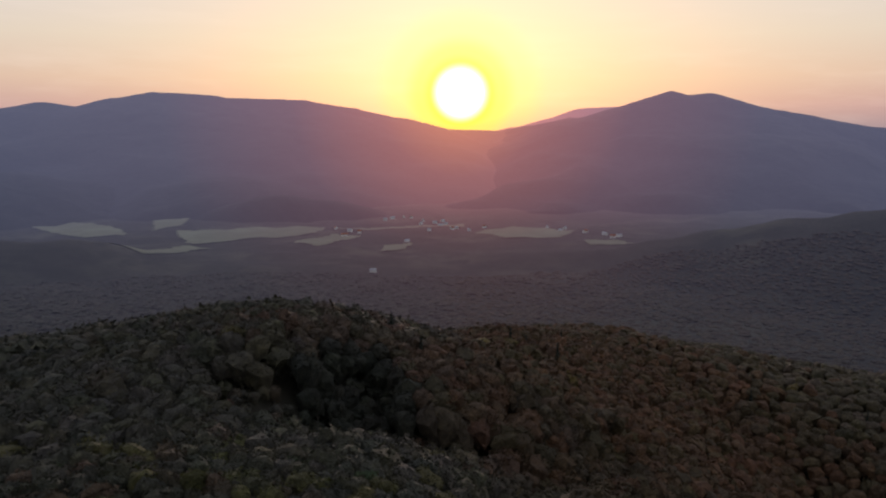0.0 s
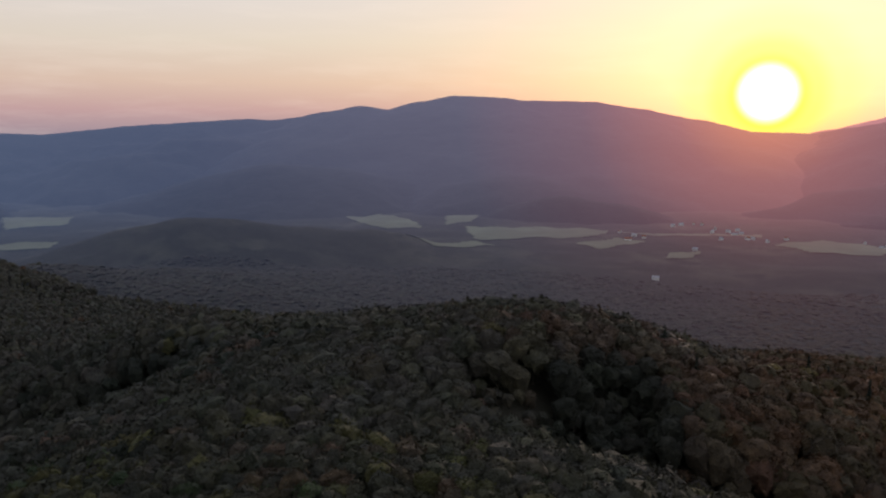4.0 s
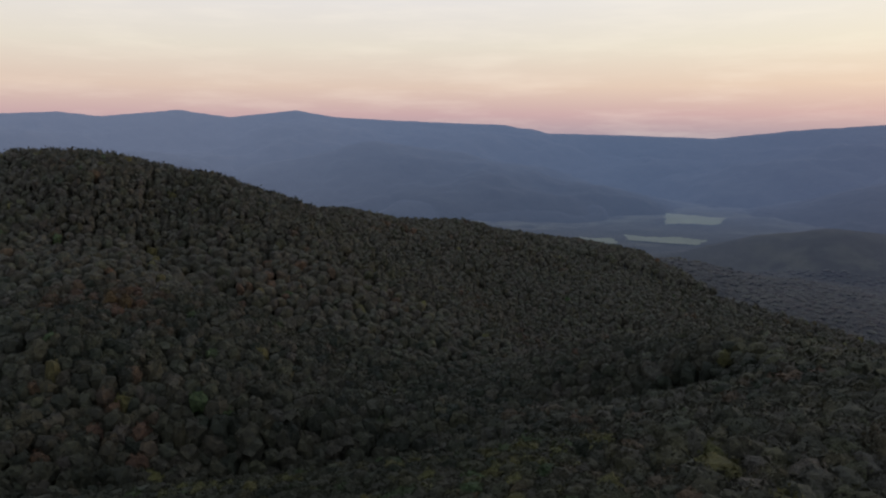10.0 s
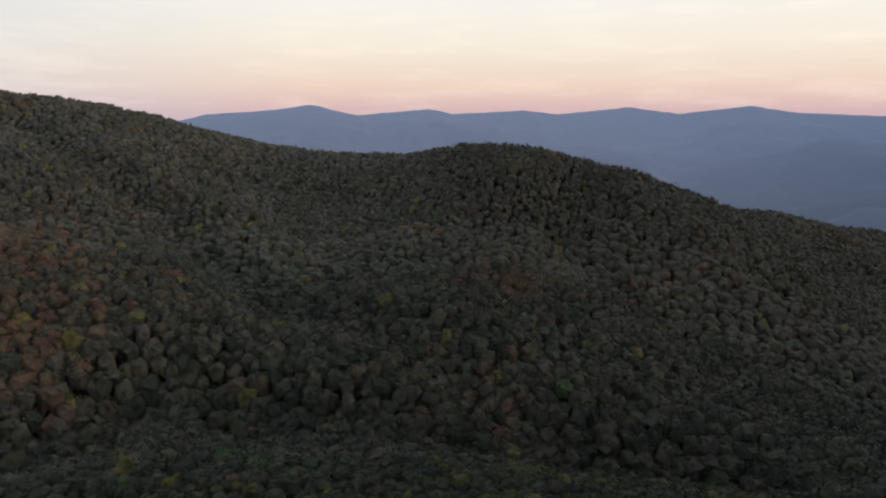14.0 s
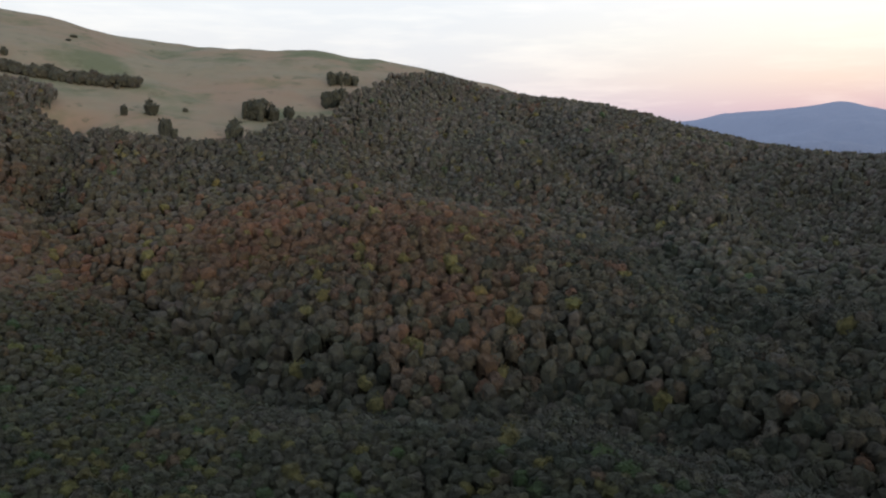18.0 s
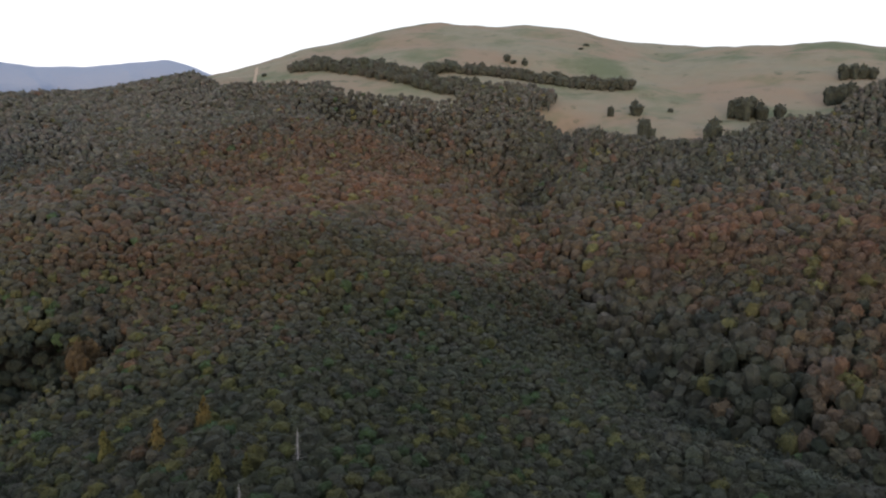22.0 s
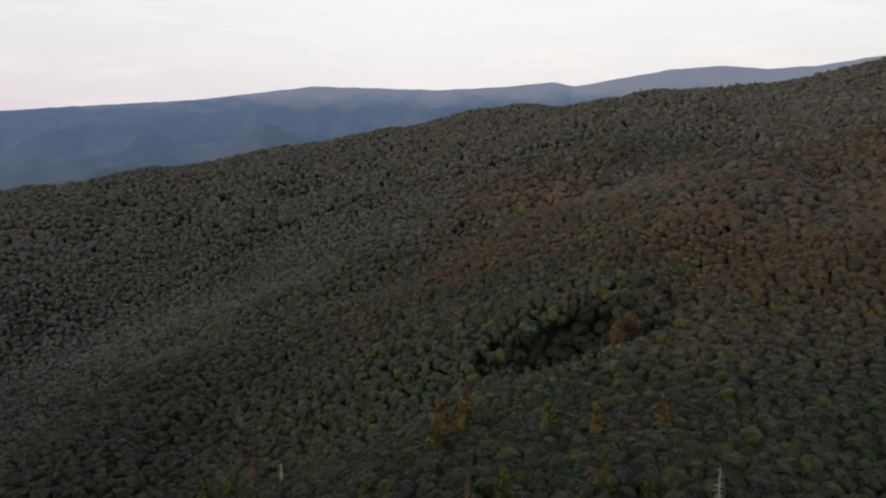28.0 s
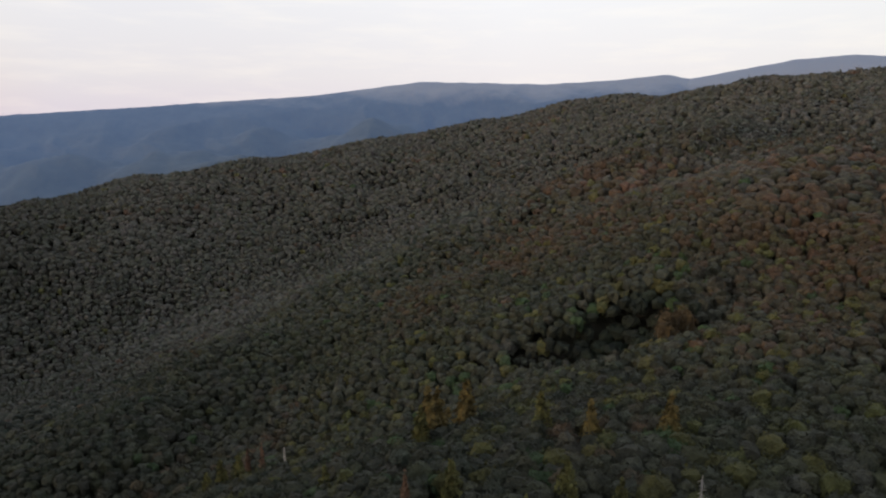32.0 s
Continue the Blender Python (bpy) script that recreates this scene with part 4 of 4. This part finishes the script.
# shrubs that fill the glades, in near-black leaves that stand in for shade
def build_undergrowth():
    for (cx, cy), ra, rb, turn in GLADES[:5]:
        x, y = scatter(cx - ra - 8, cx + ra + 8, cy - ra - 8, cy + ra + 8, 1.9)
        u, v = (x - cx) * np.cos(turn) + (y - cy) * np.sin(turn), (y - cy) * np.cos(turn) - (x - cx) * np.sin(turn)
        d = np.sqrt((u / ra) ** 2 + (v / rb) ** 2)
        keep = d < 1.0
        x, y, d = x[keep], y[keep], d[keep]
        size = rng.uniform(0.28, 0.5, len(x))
        plant("undergrowth", "undergrowth in a forest glade, painted dark for shade", x, y, land(x, y) - 7.0 * size, FAR, size, tone=NEEDLE_OR_SHADE)
    # the wall of trees at the back of two hollows, shade painted as near-black leaves
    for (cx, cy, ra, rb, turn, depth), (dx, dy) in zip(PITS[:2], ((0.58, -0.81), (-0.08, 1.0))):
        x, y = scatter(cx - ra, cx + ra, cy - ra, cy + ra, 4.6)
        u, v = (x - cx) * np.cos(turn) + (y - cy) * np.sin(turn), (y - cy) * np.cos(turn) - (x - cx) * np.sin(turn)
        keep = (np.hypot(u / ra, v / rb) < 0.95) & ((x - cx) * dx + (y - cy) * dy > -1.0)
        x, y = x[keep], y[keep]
        plant("hollow_trees", "trees at the back of a forest hollow, leaves painted dark for shade", x, y, land(x, y) - 1.0, OLD, rng.uniform(0.75, 0.95, len(x)), TRUNK, tone=NEEDLE_OR_SHADE)


build_undergrowth()

# lone trees and thickets on the meadow
lone = Planter("meadow_tree", "lone round bushy beech on the dry mountain meadow", "tree", "trees on the meadow", [crown(2, 60, 0.7, 3.4, 4.8, 9.0) for _ in range(4)], TRUNK, DARK, BARK)
for mx, my, wide, tall in ((-221, -606, 0.55, 0.55), (-244, -605, 1.2, 0.75), (-282, -620, 0.45, 0.4), (-236, -546, 1.0, 1.0), (-242, -543, 0.6, 0.5), (-286, -522, 1.3, 1.05), (-330, -566, 1.3, 1.15),
                           (-338, -574, 1.2, 1.1), (-325, -574, 1.1, 1.0), (-345, -566, 1.1, 0.9), (-359, -559, 0.9, 0.85), (-470, -663, 1.0, 0.9), (-480, -661, 0.9, 0.85), (-489, -658, 1.0, 0.8),
                           (-495, -652, 0.8, 0.7), (-420, -588, 1.2, 0.95), (-430, -586, 1.3, 1.0), (-440, -590, 1.1, 0.9), (-145, -811, 0.8, 0.5), (-152, -806, 0.7, 0.45), (-261, -915, 0.7, 0.35),
                           (-164, -800, 0.7, 0.5), (-662, -716, 1.1, 0.36), (-670, -709, 1.0, 0.4), (-680, -700, 1.2, 0.34), (-726, -652, 0.8, 0.3), (150, -842, 0.6, 0.4), (-250, -895, 0.6, 0.3)):
    wide, tall = wide * 1.8, tall * (1.85 if tall >= 0.5 else 1.45)
    lone.put(sit(mx, my, wide, rng.uniform(0, 6.28), tall / wide) @ Matrix.Translation((0, 0, -4.4 if tall > 0.9 else -7.6)))

# dark spruces along the western saddle and on the northern knob
spruce = Planter("spruce_tree", "dark narrow spruce standing above the beeches", "tree", "spruces on the crests", [crown(1, 160, 0.55, 2.7, 8.0, 9.2, cone=1.0) for _ in range(3)], conifer_trunk(), NEEDLE_OR_SHADE, BARK)
for k in range(30):
    u = k / 29
    spruce.put(sit(-694 - 12 * u + rng.normal(scale=5), -262 + 150 * u + rng.normal(scale=4), rng.uniform(0.6, 0.82), rng.uniform(0, 6)))
for mx, my in ((-20, 282), (-2, 296), (10, 310), (22, 322), (32, 346), (60, 370), (88, 392), (112, 398), (40, 352), (196, 330), (204, 326), (-8, 262), (52, 330), (150, 350), (236, 300)):
    spruce.put(sit(mx, my, rng.uniform(0.7, 0.95), rng.uniform(0, 6)))

# gold larches, dead snags and browning spruces on the eastern flank
larch = Planter("larch_tree", "slender gold-yellow larch among dark beeches", "tree", "gold larches", [crown(1, 340, 0.55, 3.3, 6.6, 8.6, lumpy=0.55, cone=0.82) for _ in range(3)], conifer_trunk(), GOLD, BARK)
for mx, my, s in LARCHES:
    larch.put(sit(mx, my, s * 1.28, rng.uniform(0, 6)), PALETTE[GOLD] if my < -60 and rng.random() < 0.6 else PALETTE[GOLD] * (0.82, 1.04, 1.0))
turned = Planter("autumn_beech", "tall beech turned orange-brown beside the glade", "tree", "autumn beeches", [crown(1, 170, 0.55, 3.2, 5.4, 9.6, lumpy=0.4) for _ in range(3)], TRUNK, RUST, BARK)
for mx, my, s in TURNED:
    turned.put(sit(mx, my, s * 1.12, rng.uniform(0, 6)), PALETTE[RUST] * (0.60, 0.72, 0.56))
brown = Planter("dying_spruce", "dying spruce with rust-brown needles", "tree", "dying spruces", [crown(1, 240, 0.42, 1.9, 6.6, 9.6, lumpy=0.5, cone=0.9) for _ in range(2)], conifer_trunk(16.0), DRY, BARK)
for mx, my, s in DYING:
    brown.put(sit(mx, my, s * 1.15, rng.uniform(0, 6)))


def dead_spruce():
    soup = Soup()
    tube(soup, (0, 0, -0.6), (0.1, 0, 9), 0.20, 0.13)
    tube(soup, (0.1, 0, 9), (0, 0.15, 17.5), 0.13, 0.03)
    twigs = Soup()
    for k in range(90):
        z, turn = 4 + 12.8 * k / 89, k * 2.4 + rng.uniform(-0.4, 0.4)
        reach = (2.7 - 2.2 * k / 89) * rng.uniform(0.4, 1.15)
        tube(twigs, (0, 0, z), (reach * math.cos(turn), reach * math.sin(turn), z + rng.uniform(-0.6, 0.2)), 0.06, 0.03, 3)
    return soup.arrays(), twigs.arrays()


stem, twigs = dead_spruce()
stem, twigs = soup_mesh("stem", stem, DEAD_WOOD), soup_mesh("branches", twigs, DEAD_WOOD)
for n_snag, (mx, my, s) in enumerate(SNAGS):
    snag = tagged(new("dead_spruce"), "bare bleached dead spruce with broken twigs", "tree", "dead snags")
    part("stem", stem, snag)
    part("branches", twigs, snag)
    snag.matrix_basis = sit(mx, my, s * 1.08, n_snag * 1.3)

# ---- the valley: fields and a village ----


def drape(name, poly, mat, label, category, step=11.0, lift=2.2):
    """A thin sheet of land over a polygon of the plan."""
    pts = np.array(poly, float)
    gx, gy = np.meshgrid(np.arange(pts[:, 0].min() - step, pts[:, 0].max() + step, step), np.arange(pts[:, 1].min() - step, pts[:, 1].max() + step, step), indexing="ij")
    ok = inside((gx[:-1, :-1] + gx[1:, 1:]) / 2 + 14 * fbm(gx[1:, 1:] / 60, gy[1:, 1:] / 60, 2, 3), (gy[:-1, :-1] + gy[1:, 1:]) / 2, poly).ravel()
    at = np.arange(gx.size).reshape(gx.shape)
    quads = np.stack([at[:-1, :-1], at[1:, :-1], at[1:, 1:], at[:-1, 1:]], -1).reshape(-1, 4)[ok]
    mesh = bpy.data.meshes.new(name)
    fill_mesh(mesh, np.stack([gx, gy, height(gx, gy) + lift], -1).reshape(-1, 3), quads)
    mesh.materials.append(mat)
    bm = bmesh.new()
    bm.from_mesh(mesh)
    bmesh.ops.delete(bm, geom=[v for v in bm.verts if not v.link_faces], context="VERTS")
    bm.to_mesh(mesh)
    bm.free()
    return tagged(new(name, mesh), label, category, kind="structure")


FIELDS = [[(-1260, 2250), (-1173, 2320), (-930, 2136), (-860, 2025), (-949, 1960), (-1082, 2053)], [(-740, 1640), (-630, 1830), (-560, 1760), (-640, 1590)],
          [(-944, 2420), (-943, 2680), (-763, 2720), (-800, 2414), (-760, 2165), (-800, 2080)], [(-740, 2070), (-517, 2190), (-340, 2175), (-360, 2069), (-533, 1925), (-620, 1835)],
          [(-374, 1871), (-299, 2047), (-219, 1986), (-311, 1790)], [(90, 2043), (204, 2160), (372, 2092), (296, 1907), (160, 1900)],
          [(347, 1843), (436, 1832), (459, 1770), (346, 1748)], [(-153, 1802), (-86, 1845), (-89, 1740), (-142, 1695)], [(-300, 2160), (60, 2240), (60, 2200), (-280, 2120)],
          [(-1820, 1134), (-1736, 1210), (-1660, 1170), (-1754, 1105)], [(-1841, 1309), (-1633, 1425), (-1570, 1359), (-1723, 1241)], [(-2206, 1732), (-1981, 1803), (-1880, 1687), (-1964, 1540)]]
for poly in FIELDS:
    drape("field", poly, FIELD_GRASS, "pale grassy field on the valley floor", "field")


def house(x, y, turn, long, wide, tall, roof_mat):
    home = tagged(new("house"), "small white house with a pitched roof in the valley", "house", "village houses")
    a, c = long / 2, wide / 2
    verts = np.array([(-a, -c, -3), (a, -c, -3), (a, c, -3), (-a, c, -3), (-a, -c, tall), (a, -c, tall), (a, c, tall), (-a, c, tall), (-a, 0, tall + wide * 0.42), (a, 0, tall + wide * 0.42)], float)
    mesh = bpy.data.meshes.new("house_body")
    mesh.from_pydata(verts.tolist(), [], [(0, 1, 5, 4), (2, 3, 7, 6), (1, 2, 6, 9, 5), (3, 0, 4, 8, 7), (0, 3, 2, 1)])
    mesh.materials.append(PLASTER)
    part("house_body", mesh, home)
    e, up = 0.7, wide * 0.42
    roof = bpy.data.meshes.new("roof")
    top = [(-a - e, -c - e, tall - 0.3), (a + e, -c - e, tall - 0.3), (a + e, 0, tall + up + 0.1), (-a - e, 0, tall + up + 0.1), (a + e, c + e, tall - 0.3), (-a - e, c + e, tall - 0.3)]
    low = [(px, py, pz + 0.3) for px, py, pz in top]
    roof.from_pydata(top + low, [], [(0, 3, 2, 1), (3, 5, 4, 2), (6, 7, 8, 9), (9, 8, 10, 11), (0, 1, 7, 6), (4, 5, 11, 10), (1, 2, 8, 7), (2, 4, 10, 8), (3, 0, 6, 9), (5, 3, 9, 11)])
    roof.materials.append(roof_mat)
    part("roof", roof, home)
    home.matrix_basis = pose(x, y, place_at(x, y) + 1.4, 0, 0, turn) @ Matrix.Diagonal((0.72, 0.72, 0.72, 1))


for n_house, (hx, hy, long) in enumerate(((-140, 1476, 18), (-159, 2357, 22), (-125, 2395, 18), (-24, 2262, 20), (-7, 2217, 22), (26, 2123, 18), (74, 2117, 20), (-260, 2086, 20), (-267, 2021, 26), (348, 2125, 22),
                                          (434, 1995, 26), (433, 1894, 18), (-91, 1873, 16), (-66, 2236, 20), (-309, 2153, 16), (-38, 2070, 14), (-180, 2330, 16), (-100, 2370, 14), (40, 2160, 14), (10, 2250, 16),
                                          (390, 2040, 20), (300, 2140, 16), (330, 2090, 14), (-230, 2050, 14), (0, 2300, 18), (-60, 2290, 14), (120, 2150, 14), (460, 1940, 20))):
    house(hx, hy, (n_house * 47) % 180, long, 9 + n_house % 3, 5.5, ROOF_TILE if n_house % 3 == 2 else ROOF_TIN)

# the worn trail over the shoulder of the dome, and a post on its top
for line, half in (([(172, -905), (162, -850), (156, -815), (150, -790), (143, -748)], 1.7), ([(160, -855), (178, -848), (196, -850)], 1.4)):
    pts = np.array([Vector((*a, 0)).lerp(Vector((*c, 0)), s)[:2] for a, c in zip(line[:-1], line[1:]) for s in (0, 0.25, 0.5, 0.75)] + [line[-1]], float)
    way = np.gradient(pts, axis=0)
    way /= np.linalg.norm(way, axis=1, keepdims=True)
    across = np.stack([-way[:, 1], way[:, 0]], -1) * (half * rng.uniform(0.7, 1.3, (len(pts), 1)))
    xs, ys = np.stack([pts[:, 0] - across[:, 0], pts[:, 0] + across[:, 0]], -1), np.stack([pts[:, 1] - across[:, 1], pts[:, 1] + across[:, 1]], -1)
    tagged(new("trail", grid_mesh("trail", xs, ys, height(xs, ys) + 0.8, [TRAIL_DIRT])), "pale worn footpath over the meadow shoulder", "path", kind="structure")
post_soup = Soup()
tube(post_soup, (0, 0, -0.5), (0, 0, 3.4), 0.22, 0.18, 6)
tube(post_soup, (-0.9, 0, 2.9), (0.9, 0, 2.9), 0.12, 0.12, 4)
post = tagged(new("summit_post", soup_mesh("summit_post", post_soup.arrays(), POST_WOOD)), "weathered wooden marker post on the bare summit", "post")
post.matrix_basis = sit(-67, -1141)
